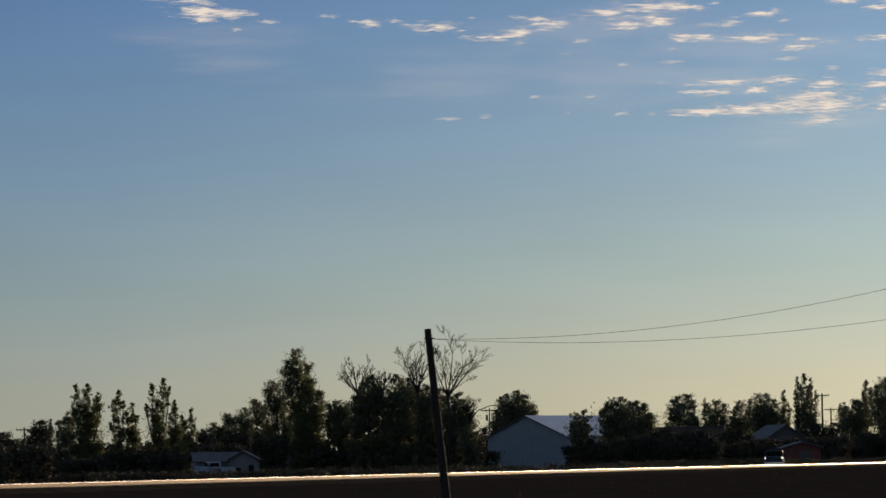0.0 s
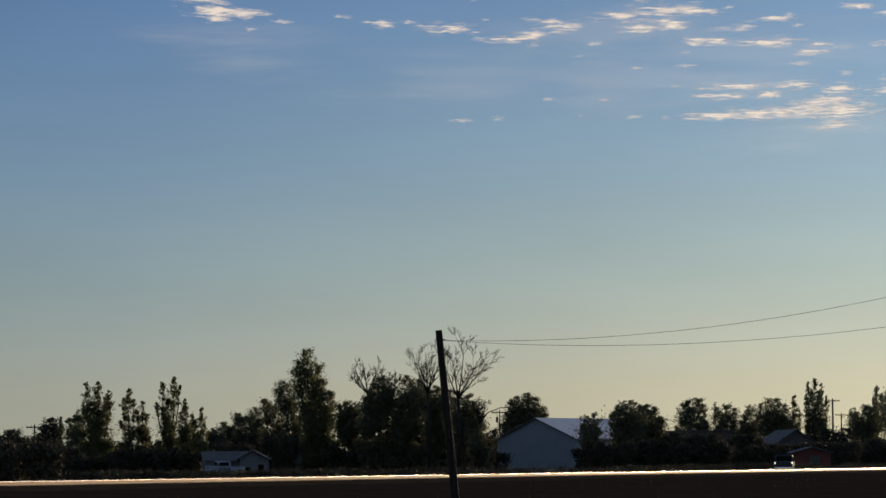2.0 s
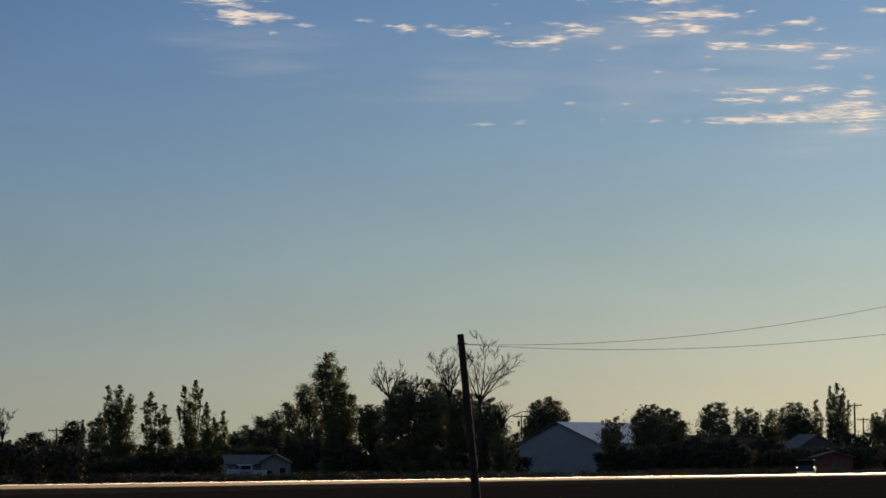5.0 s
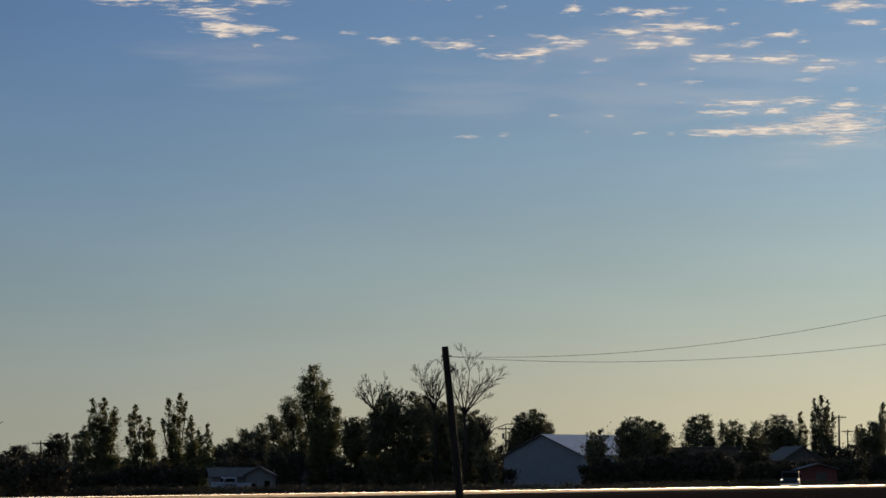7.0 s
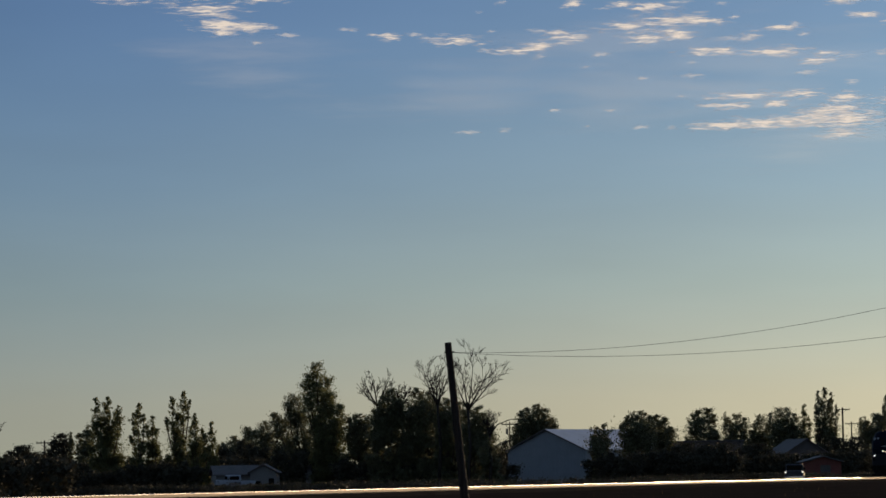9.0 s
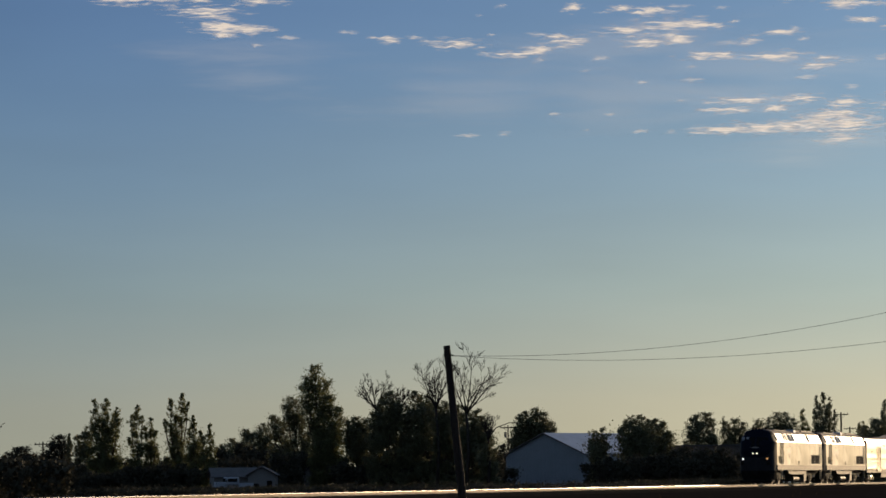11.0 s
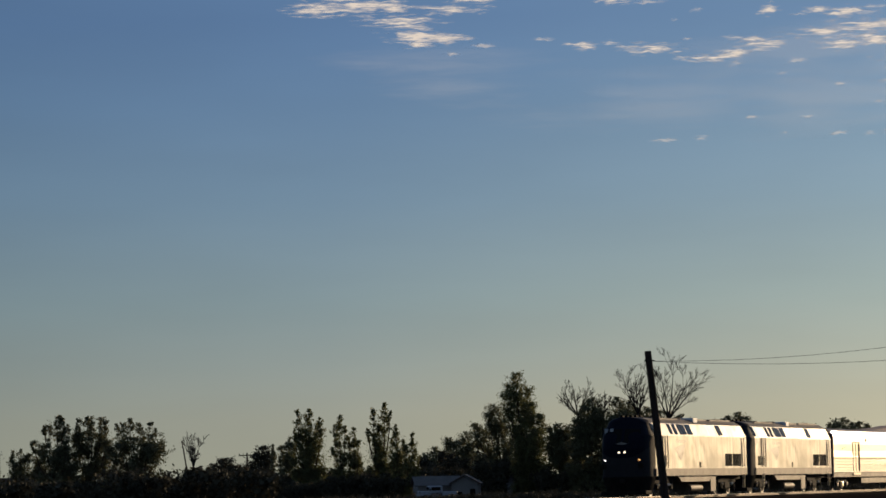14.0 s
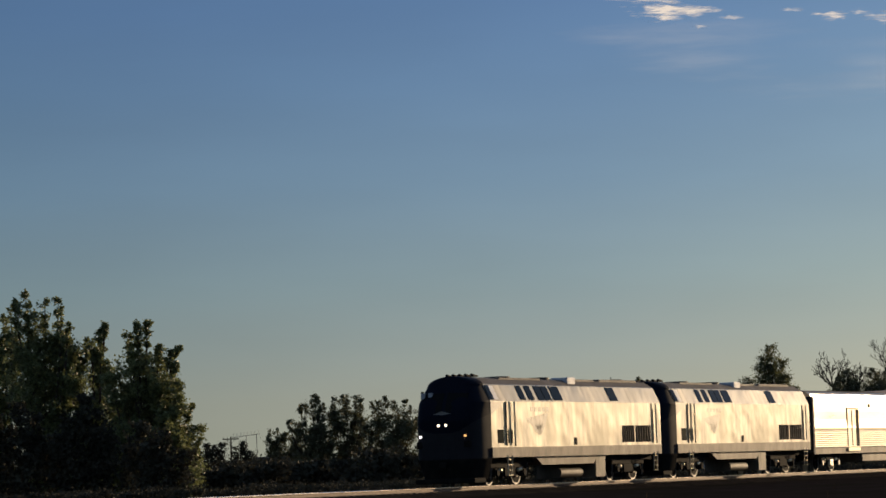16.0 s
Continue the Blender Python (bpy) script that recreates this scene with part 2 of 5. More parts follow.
def loft(sections, closed_ends=True):
    """Skin through sections: each an x and a ring of (y, z)."""
    bm = bmesh.new()
    rings = [[bm.verts.new((x, y, z)) for y, z in ring] for x, ring in sections]
    for a, b in zip(rings, rings[1:]):
        for i in range(len(a)):
            j = (i + 1) % len(a)
            bm.faces.new((a[i], a[j], b[j], b[i]))
    if closed_ends:
        bm.faces.new(rings[0])
        bm.faces.new(rings[-1][::-1])
    return bm


# ---- ground and track ----
TRACK_AZ, TRACK_OFF, RAIL_Z, GROUND_FAR = 17.23, 59.65, 0.60, 0.0
ALONG = Vector((math.sin(radians(TRACK_AZ)), math.cos(radians(TRACK_AZ)), 0))
ACROSS = Vector((-math.cos(radians(TRACK_AZ)), math.sin(radians(TRACK_AZ)), 0))
TRACK = Matrix.Translation(ACROSS * TRACK_OFF) @ Matrix(((ALONG.x, ACROSS.x, 0, 0), (ALONG.y, ACROSS.y, 0, 0), (0, 0, 1, 0), (0, 0, 0, 1)))


def ground_z(w):
    """Height of the ground at the distance w beyond the track's middle: a low bank carries the track."""
    k = min(1, max(0, (abs(w) - 3.2) / 5))
    return 0.22 * (1 - k * k * (3 - 2 * k))


us = [-4500, -1500, -500, -200] + [-120 + 8 * i for i in range(70)] + [460, 600, 800, 1100, 1500, 2300, 4500]
ws = [-4500, -1500, -500, -200, -120] + [-90 + 6 * i for i in range(14)] + [-3.2, 3.2] + [4 + 2 * i for i in range(9)] + [30, 60, 120, 200, 300, 420, 600, 900, 1500, 2500, 4500]
verts, faces = [], []
for u in us:
    for w in ws:
        bumpy = 0.10 * noise.noise((u * 0.06, w * 0.06, 0)) + 0.06 * noise.noise((u * 0.3, w * 0.3, 5)) if abs(w) < 130 and abs(w + 59.7) > 4 and abs(w) > 3.3 else 0
        verts.append((u, w, ground_z(w) + bumpy))
nw = len(ws)
for i in range(len(us) - 1):
    for j in range(nw - 1):
        a = i * nw + j
        faces.append((a, a + nw, a + nw + 1, a + 1))
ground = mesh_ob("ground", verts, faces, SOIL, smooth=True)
ground.matrix_basis = TRACK
tagged(ground, "dark dry soil with sparse grass, around the low railway bank", "ground", kind="structure")

U0, U1 = -160.0, 1500.0


def strip(name, profile, material, label, category, kind="structure", cuts=(), smooth=False, indices=None):
    """A long body along the track with the given (w, z) profile."""
    stations = [U0, *cuts, U1]
    v = [(u, w, z) for u in stations for w, z in profile]
    n = len(profile)
    f = [(i * n + j, (i + 1) * n + j, (i + 1) * n + (j + 1) % n, i * n + (j + 1) % n) for i in range(len(stations) - 1) for j in range(n)]
    idx = None if indices is None else [indices[j] for _ in range(len(stations) - 1) for j in range(n)]
    f += [tuple(range(n)), tuple(range((len(stations) - 1) * n, len(stations) * n))[::-1]]
    if idx is not None:
        idx += [0, 0]
    ob = mesh_ob(name, v, f, material, smooth=smooth, indices=idx)
    ob.matrix_basis = TRACK
    return tagged(ob, label, category, kind=kind)


# ballast bed with an uneven surface
v, f = [], []
bw = [-3.1, -2.6, -2.1, -1.75, -1.3, -0.7, 0, 0.7, 1.3, 1.75, 2.1, 2.6, 3.1]
bz = [-0.06, 0.03, 0.10, 0.145, 0.15, 0.14, 0.14, 0.14, 0.15, 0.145, 0.10, 0.03, -0.06]
bu = [U0 + 0.7 * i for i in range(900)] + [480 + 20 * i for i in range(51)]
for u in bu:
    for w, z in zip(bw, bz):
        v.append((u, w, z + 0.25 + random.uniform(-0.02, 0.02)))
for i in range(len(bu) - 1):
    for j in range(12):
        a = i * 13 + j
        f.append((a, a + 13, a + 14, a + 1))
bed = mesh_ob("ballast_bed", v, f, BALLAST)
bed.matrix_basis = TRACK
tagged(bed, "tan crushed stone ballast bed under the rails", "ballast", kind="stuff")

v, f = [], []
for i in range(1300):
    u = U0 + 0.55 * i
    z = 0.435 + random.uniform(-0.012, 0.008)
    k = len(v)
    for du in (-0.11, 0.11):
        for w in (-1.3, 1.3):
            for zz in (0.35, z):
                v.append((u + du, w + random.uniform(-0.02, 0.02), zz))
    f += [(k + a, k + b, k + c, k + d) for a, b, c, d in ((0, 1, 3, 2), (4, 6, 7, 5), (0, 4, 5, 1), (2, 3, 7, 6), (1, 5, 7, 3))]
ties = mesh_ob("sleepers", v, f, TIMBER)
ties.matrix_basis = TRACK
tagged(ties, "dark creosoted timber sleepers half sunk in ballast", "sleepers", kind="stuff")


def rail_profile(w0, side):
    """Foot, web and head; side: the way to the track's middle."""
    pts = [(-0.075, 0.187), (0.075, 0.187), (0.075, 0.20), (0.012, 0.215), (0.010, 0.305), (0.036, 0.315), (0.0352, 0.322), (0.0335, 0.330), (0.0255, 0.3495), (0.012, 0.35), (-0.02, 0.35), (-0.034, 0.345), (-0.037, 0.315), (-0.010, 0.305), (-0.012, 0.215), (-0.075, 0.20)]
    return [(w0 + side * a, z + 0.25) for a, z in pts]


RAIL_FACE = [0, 0, 0, 0, 0, 1, 1, 1, 1, 1, 1, 2, 0, 0, 0, 0]
strip("rail_near", rail_profile(-0.755, 1), [RUST, STEEL, RAIL_SIDE], "rusty steel rail with a worn bright head", "rail", indices=RAIL_FACE)
strip("rail_far", rail_profile(0.755, -1), [RUST, STEEL, RAIL_SIDE], "polished steel rail glinting in the low sun", "rail", indices=RAIL_FACE)


# ---- train: x forward, y to the camera's side, z up from the rail's top ----
HALF = [(1.53, 1.15), (1.53, 3.50), (1.20, 4.21), (0.75, 4.48), (0.0, 4.57)]


def ring(half, low=None):
    pts = half if low is None else [(half[0][0], low)] + half[1:]
    return pts + [(-y, z) for y, z in pts[-2::-1]]


def wheelset(name, x, r, parent):
    bm = bmesh.new()
    for s in (-1, 1):
        rod(bm, (x, s * 0.69, r), (x, s * 0.82, r), r, n=28)
        rod(bm, (x, s * 0.66, r), (x, s * 0.69, r), r + 0.03, n=28)
        rod(bm, (x, s * 0.82, r), (x, s * 0.86, r), r * 0.38, n=16)
    rod(bm, (x, -0.7, r), (x, 0.7, r), 0.09, n=12)
    ws = part(name, bm, WHEEL, parent, "worn steel wheels on an axle")
    for s in (-1, 1):
        bm = bmesh.new()
        rod(bm, (x, s * 0.815, r), (x, s * 0.835, r), r * 0.83, n=24)
        rod(bm, (x, s * 0.83, r), (x, s * 0.88, r), r * 0.30, n=14)
        part("wheel_disc", bm, BLACK, parent, "wheel disc, darker than its rim")


def bogie(parent, x, base, r, silver=False):
    """A two-axle truck: side frames, springs, boxes and its wheels."""
    bm = bmesh.new()
    h = base / 2
    for s in (-1, 1):
        y = s * 1.08
        box(bm, x - h - 0.55, x + h + 0.55, y - 0.09, y + 0.09, 0.72, 0.94, bevel=0.03)
        box(bm, x - 0.55, x + 0.55, y - 0.11, y + 0.11, 0.36, 0.74, bevel=0.04)
        for k in (-1, 1):
            box(bm, x + k * h - 0.19, x + k * h + 0.19, y - 0.08, y + 0.12, 0.36, 0.70, bevel=0.03)
            for q in (-0.36, 0.36):
                rod(bm, (x + k * h + q, y, 0.45), (x + k * h + q, y, 0.76), 0.085, n=8)
            rod(bm, (x + k * (h + 0.62), y, 0.30), (x + k * (h + 0.35), y, 0.95), 0.035, n=6)
            box(bm, x + k * (h - 0.72) - 0.06, x + k * (h - 0.72) + 0.06, y - 0.06, y + 0.06, 0.3, 0.72)
    box(bm, x - 0.4, x + 0.4, -1.0, 1.0, 0.6, 0.9)
    b = part("bogie", bm, BLACK, parent, "black truck frame with springs and axle boxes")
    for k in (-1, 1):
        wheelset("wheelset", x + k * h, r, b)
    for k in (-1, 1):
        part("brake_cylinder", rodded((x + k * (h - 0.52), 1.15, 0.62), (x + k * (h - 0.28), 1.2, 0.66), 0.075, n=10), STAINLESS, b, "bright brake cylinder")
        part("sand_pipe", rodded((x + k * (h + 0.50), 1.16, 0.95), (x + k * (h + 0.42), 1.1, 0.22), 0.022, n=6), WHEEL, b)
        part("axle_cover", rodded((x + k * h, 1.2, r), (x + k * h, 1.27, r), 0.14, n=14), BLACK if not silver else WHEEL, b)
    return b


def side_panel(name, parent, x0, x1, z0, z1, material, y=1.53, depth=0.03, label="", out=0.004, lean=0.0):
    """A panel on the camera's side and its mirror, standing proud of the body; lean: how far its top tips inwards."""
    for s in (1, -1):
        bm = bmesh.new()
        pts = [(x0, y + out, z0), (x1, y + out, z0), (x1, y + out - lean, z1), (x0, y + out - lean, z1)]
        a = [bm.verts.new((px, s * py, pz)) for px, py, pz in pts]
        b = [bm.verts.new((px, s * (py - depth), pz)) for px, py, pz in pts]
        bm.faces.new(a)
        bm.faces.new(b[::-1])
        for i in range(4):
            bm.faces.new((a[i], b[i], b[(i + 1) % 4], a[(i + 1) % 4]))
        part(name, bm, material, parent, label)


def locomotive(m, lamps):
    loco = thing("diesel_locomotive", m, "weathered silver passenger diesel locomotive with a dark navy nose", "locomotive", "train")
    # carbody, bevelled along the roof line
    body = part("body", loft([(-9.90, ring(HALF)), (-9.3, ring(HALF)), (9.1, ring(HALF))]), SILVER, loco, "streaked silver sheet-metal body")
    roof = loft([(x, [(1.16, 4.235), (0.75, 4.495), (0, 4.585), (-0.75, 4.495), (-1.16, 4.235), (-1.1, 4.18), (0, 4.35), (1.1, 4.18)]) for x in (-9.91, 9.1)])
    roof = part("roof", roof, ROOF, loco, "sooty dark roof")
    for x0, x1, h in ((2.2, 6.6, 0.015), (-8.9, -4.4, 0.04), (-3.8, -1.6, 0.02)):
        part("roof_hatch", boxed(x0, x1, -0.8, 0.8, 4.36, 4.54 + h, bevel=0.04), ROOF, roof)
    part("exhaust_box", boxed(-1.2, -0.3, 0.2, 1.0, 4.30, 4.62, bevel=0.03), PALE, roof, "pale exhaust box")
    for k in range(5):
        part("horn", rodded((8.35 - 0.05 * k, -0.5 + 0.26 * k, 4.60), (8.95 - 0.05 * k, -0.5 + 0.26 * k, 4.63), 0.03, 0.08), BLACK, roof)
    part("antenna", rodded((-6.3, 0.6, 4.4), (-6.3, 0.6, 4.72), 0.02, n=6), BLACK, roof)
    for x in (5.0, 0.8, -7.6):
        part("roof_fan", rodded((x, 0, 4.48), (x, 0, 4.63), 0.55, n=20), ROOF, roof)
    # nose: a bowed shell with a raked windscreen
    rows, cols = 120, 90
    v, f, idx = [], [], []
    for i in range(rows + 1):
        z = 0.28 + (4.60 - 0.28) * i / rows
        if z < 3.5:
            wide = 1.53 if z > 1.1 else 1.30 + 0.23 * (z - 0.28) / 0.82
        elif z < 4.20:
            wide = 1.53 - 0.33 * (z - 3.5) / 0.70
        else:
            wide = 1.20 * math.sqrt(max(0.0, 1 - ((z - 4.20) / 0.40) ** 2)) + 0.02
        deep = 1.52 if z < 2.7 else 1.52 - 0.90 * ((z - 2.7) / 1.8) ** 1.4
        if z < 1.1:
            deep = 1.3 + 0.22 * (z - 0.28) / 0.82
        for j in range(cols + 1):
            s = -1 + 2 * j / cols
            v.append((9.1 + deep * (1 - abs(s) ** 9), s * wide, z))
    for i in range(rows):
        for j in range(cols):
            a = i * (cols + 1) + j
            f.append((a, a + 1, a + cols + 2, a + cols + 1))
            z, s = 0.28 + 4.32 * (i + 0.5) / rows, abs(-1 + 2 * (j + 0.5) / cols)
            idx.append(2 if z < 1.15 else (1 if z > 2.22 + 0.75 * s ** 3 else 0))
    nose = mesh_ob("nose", v, f, [NOSE_SHADED, NAVY, BLACK], loco, "bowed dark navy nose over a silver lower front darkened for shade", True, idx)
    for s in (-1, 1):
        bm = bmesh.new()
        pts = [(0.08 * s, 3.05), (1.12 * s, 3.12), (1.0 * s, 3.86), (0.08 * s, 3.9)]
        vs = [bm.verts.new((9.1 + (1.52 - 0.90 * ((z - 2.7) / 1.8) ** 1.4) * (1 - abs(y / 1.5) ** 9) + 0.03, y, z)) for y, z in pts]
        bm.faces.new(vs)
        r = bmesh.ops.extrude_face_region(bm, geom=list(bm.faces))
        bmesh.ops.translate(bm, verts=[g for g in r["geom"] if isinstance(g, bmesh.types.BMVert)], vec=(-0.08, 0, 0))
        part("windscreen", bm, GLASS, nose, "dark windscreen pane")
        part("headlight", rodded((10.3, s * 0.17, 2.55), (10.66, s * 0.17, 2.55), 0.055, n=18), LAMP, nose, "lit round headlight")
        part("ditch_light", rodded((9.75, s * 1.02, 2.10), (10.64, s * 1.02, 2.10), 0.05, n=16), lamps[(s + 1) // 2], nose, "ditch light")
        part("ditch_light_housing", boxed(9.6, 10.6, s * 1.02 - 0.20, s * 1.02 + 0.20, 1.62, 1.90, bevel=0.03), BLACK, nose)
        # pale blocks stand for two reflections at the windscreen's far side
        part("reflection_patch", boxed(9.6, 10.2, -0.88 + s * 0.17 - 0.10, -0.88 + s * 0.17 + 0.10, 3.66, 3.92, bevel=0.02), REFLECTION_GREY, nose, "pale patch for a reflection on the windscreen")
        if s < 0:
            part("mirror", boxed(9.0, 9.15, s * 1.60 - 0.04, s * 1.60 + 0.04, 3.45, 4.02, bevel=0.02), BLACK, loco)
    bm = bmesh.new()
    a = [bm.verts.new((10.66 - 0.03 * abs(y) - 0.10 * max(0, z - 2.7), y, z)) for y, z in ((-0.42, 3.02), (0.0, 3.14), (0.42, 3.02), (0.0, 2.98))]
    bm.faces.new(a)
    part("nose_emblem", bm, LIVERY, nose, "small pale chevron emblem")
    bm = bmesh.new()
    box(bm, 9.4, 10.55, -1.35, 1.35, 0.14, 0.34, bevel=0.04)
    box(bm, 9.9, 10.75, -0.16, 0.16, 0.75, 1.02, bevel=0.04)
    for s in (-1, 1):
        rod(bm, (10.0, s * 0.55, 1.0), (10.25, s * 0.5, 0.55), 0.03, n=6)
    part("pilot", bm, BLACK, loco, "black snow plough and coupler")
    # the silver flank runs on into the nose's sides with a navy wedge
    for s in (1, -1):
        bm = bmesh.new()
        a = [bm.verts.new((x, s * 1.536, z)) for x, z in ((9.1, 2.92), (9.1, 3.48), (7.8, 3.48))]
        bm.faces.new(a)
        part("livery_wedge", bm, LIVERY, body, "faded grey livery wedge")
    # cab and engine-room windows in the sloping band
    for x0, x1 in ((9.05, 8.70), (5.92, 5.38), (5.02, 4.45), (4.02, 3.36), (3.30, 2.62), (2.38, 1.42), (-3.98, -4.88)):
        side_panel("window", body, x1, x0, 3.58, 4.19, GLASS, y=1.505, lean=0.284, label="dark window in the sloping upper side", out=0.012)
    # sunlight on this pane is put in as an opaque pale colour
    side_panel("window", body, 8.25, 8.65, 3.58, 4.17, PALE, y=1.505, lean=0.274, out=0.012, label="cab side window painted pale for sunlight")
    side_panel("lower_window", body, 7.86, 8.5, 1.75, 2.32, GLASS, label="dark cab step recess")
    side_panel("step_recess", body, 6.95, 7.45, 1.75, 2.32, BLACK)
    # louvred intakes
    for x0, x1 in ((-6.64, -5.15), (-8.63, -6.77)):
        side_panel("intake_grille", body, x0, x1, 1.71, 2.47, BLACK, label="dark louvred air intake")
        for k in range(6):
            xx = x0 + (x1 - x0) * (k + 0.5) / 6
            side_panel("louvre", body, xx - 0.02, xx + 0.02, 1.73, 2.45, RUBBER, out=0.03)
    side_panel("filler_cap", body, 0.1, 0.33, 1.64, 1.95, BLACK, out=0.02)
    side_panel("door_seam", body, 7.52, 7.64, 1.62, 3.49, BLACK, out=0.008)
    side_panel("door_seam", body, 6.62, 6.75, 1.62, 3.49, BLACK, out=0.008)
    side_panel("door_seam", body, -9.42, -9.32, 1.65, 3.4, BLACK, out=0.008)
    side_panel("door_seam", body, -9.0, -8.9, 1.65, 3.2, BLACK, out=0.008)
    for x in (7.4, 6.85, -9.12):
        for s in (1, -1):
            part("grab_rail", rodded((x, s * 1.60, 1.7), (x, s * 1.60, 3.5), 0.022, n=6), STAINLESS, body, "bright grab rail")
    # faded round emblem and lettering, as plain shapes
    for k in range(5):
        x = 4.9 - 0.42 * k
        side_panel("lettering_bar", body, x - 0.14, x + 0.14, 3.08, 3.28, LIVERY, out=0.004)
    # a fan of curved stripes that meet below
    for k in range(5):
        for s in (1, -1):
            bm = bmesh.new()
            x0 = 5.6 - 0.50 * k
            edge = [(x0, 2.80 + 0.05 * k), (x0 - 0.42, 2.82 + 0.05 * k), (0.45 * (x0 - 0.42) + 0.55 * 4.1 - 0.14, 2.46), (4.16 - 0.05 * k, 2.10), (4.24 - 0.05 * k, 2.08), (0.45 * x0 + 0.55 * 4.3 - 0.05, 2.45)]
            bm.faces.new([bm.verts.new((x, s * 1.536, z)) for x, z in edge])
            part("emblem_stripe", bm, LIVERY, body, "faded grey emblem stripe")
    # lower sill, skirt, tank
    side_panel("sill", loco, -9.85, 9.1, 1.16, 1.58, SILVER_LOW, depth=0.05, out=0.03, label="grimy silver sill band")
    bm = bmesh.new()
    prof = [(4.6, 1.2), (3.75, 0.80), (-1.9, 0.80), (-2.15, 0.98), (-2.15, 0.20), (-3.2, 0.20), (-3.25, 1.2)]
    a = [bm.verts.new((x, 1.45, z)) for x, z in prof]
    b = [bm.verts.new((x, -1.45, z)) for x, z in prof]
    bm.faces.new(a)
    bm.faces.new(b[::-1])
    for i in range(len(prof)):
        j = (i + 1) % len(prof)
        bm.faces.new((a[i], b[i], b[j], a[j]))
    part("fuel_tank", bm, SILVER_LOW, loco, "grimy silver fuel tank skirt")
    part("air_tank", rodded((1.42, 1.1, 0.42), (-1.0, 1.1, 0.42), 0.21, n=18), SILVER_LOW, loco, "dull metal air tank")
    part("underframe", boxed(-9.4, 9.2, -1.2, 1.2, 0.92, 1.16), BLACK, loco)
    for x in (7.35, -9.1):
        for s in (1, -1):
            bm = bmesh.new()
            for q in (-0.22, 0.22):
                rod(bm, (x + q, s * 1.52, 0.38), (x + q, s * 1.56, 1.25), 0.022, n=6)
            for k in range(4):
                box(bm, x - 0.22, x + 0.22, s * 1.52 - 0.05, s * 1.52 + 0.05, 0.40 + 0.22 * k, 0.415 + 0.22 * k)
            part("ladder", bm, STAINLESS, loco, "bright metal step ladder")
    part("diaphragm", boxed(-10.2, -9.88, -0.75, 0.75, 1.1, 3.7, bevel=0.06), RUBBER, loco)
    part("rear_coupler", boxed(-10.5, -9.8, -0.15, 0.15, 0.75, 1.0), BLACK, loco)
    for x in (6.59, -6.59):
        bogie(loco, x, 2.75, 0.51)
    return loco


def fluted(z0, z1, n, y, amp=0.018):
    out = []
    for k in range(n):
        a = z0 + (z1 - z0) * k / n
        b = z0 + (z1 - z0) * (k + 0.55) / n
        out += [(y, a), (y + amp, (a + b) / 2), (y, b)]
    return out


def coach_bogie(car, x):
    b = bogie(car, x, 2.6, 0.46, True)
    part("brake_housing", boxed(x - 0.3, x + 0.3, 1.12, 1.3, 0.25, 0.62, bevel=0.06), STAINLESS, b, "bright sunlit truck casting")


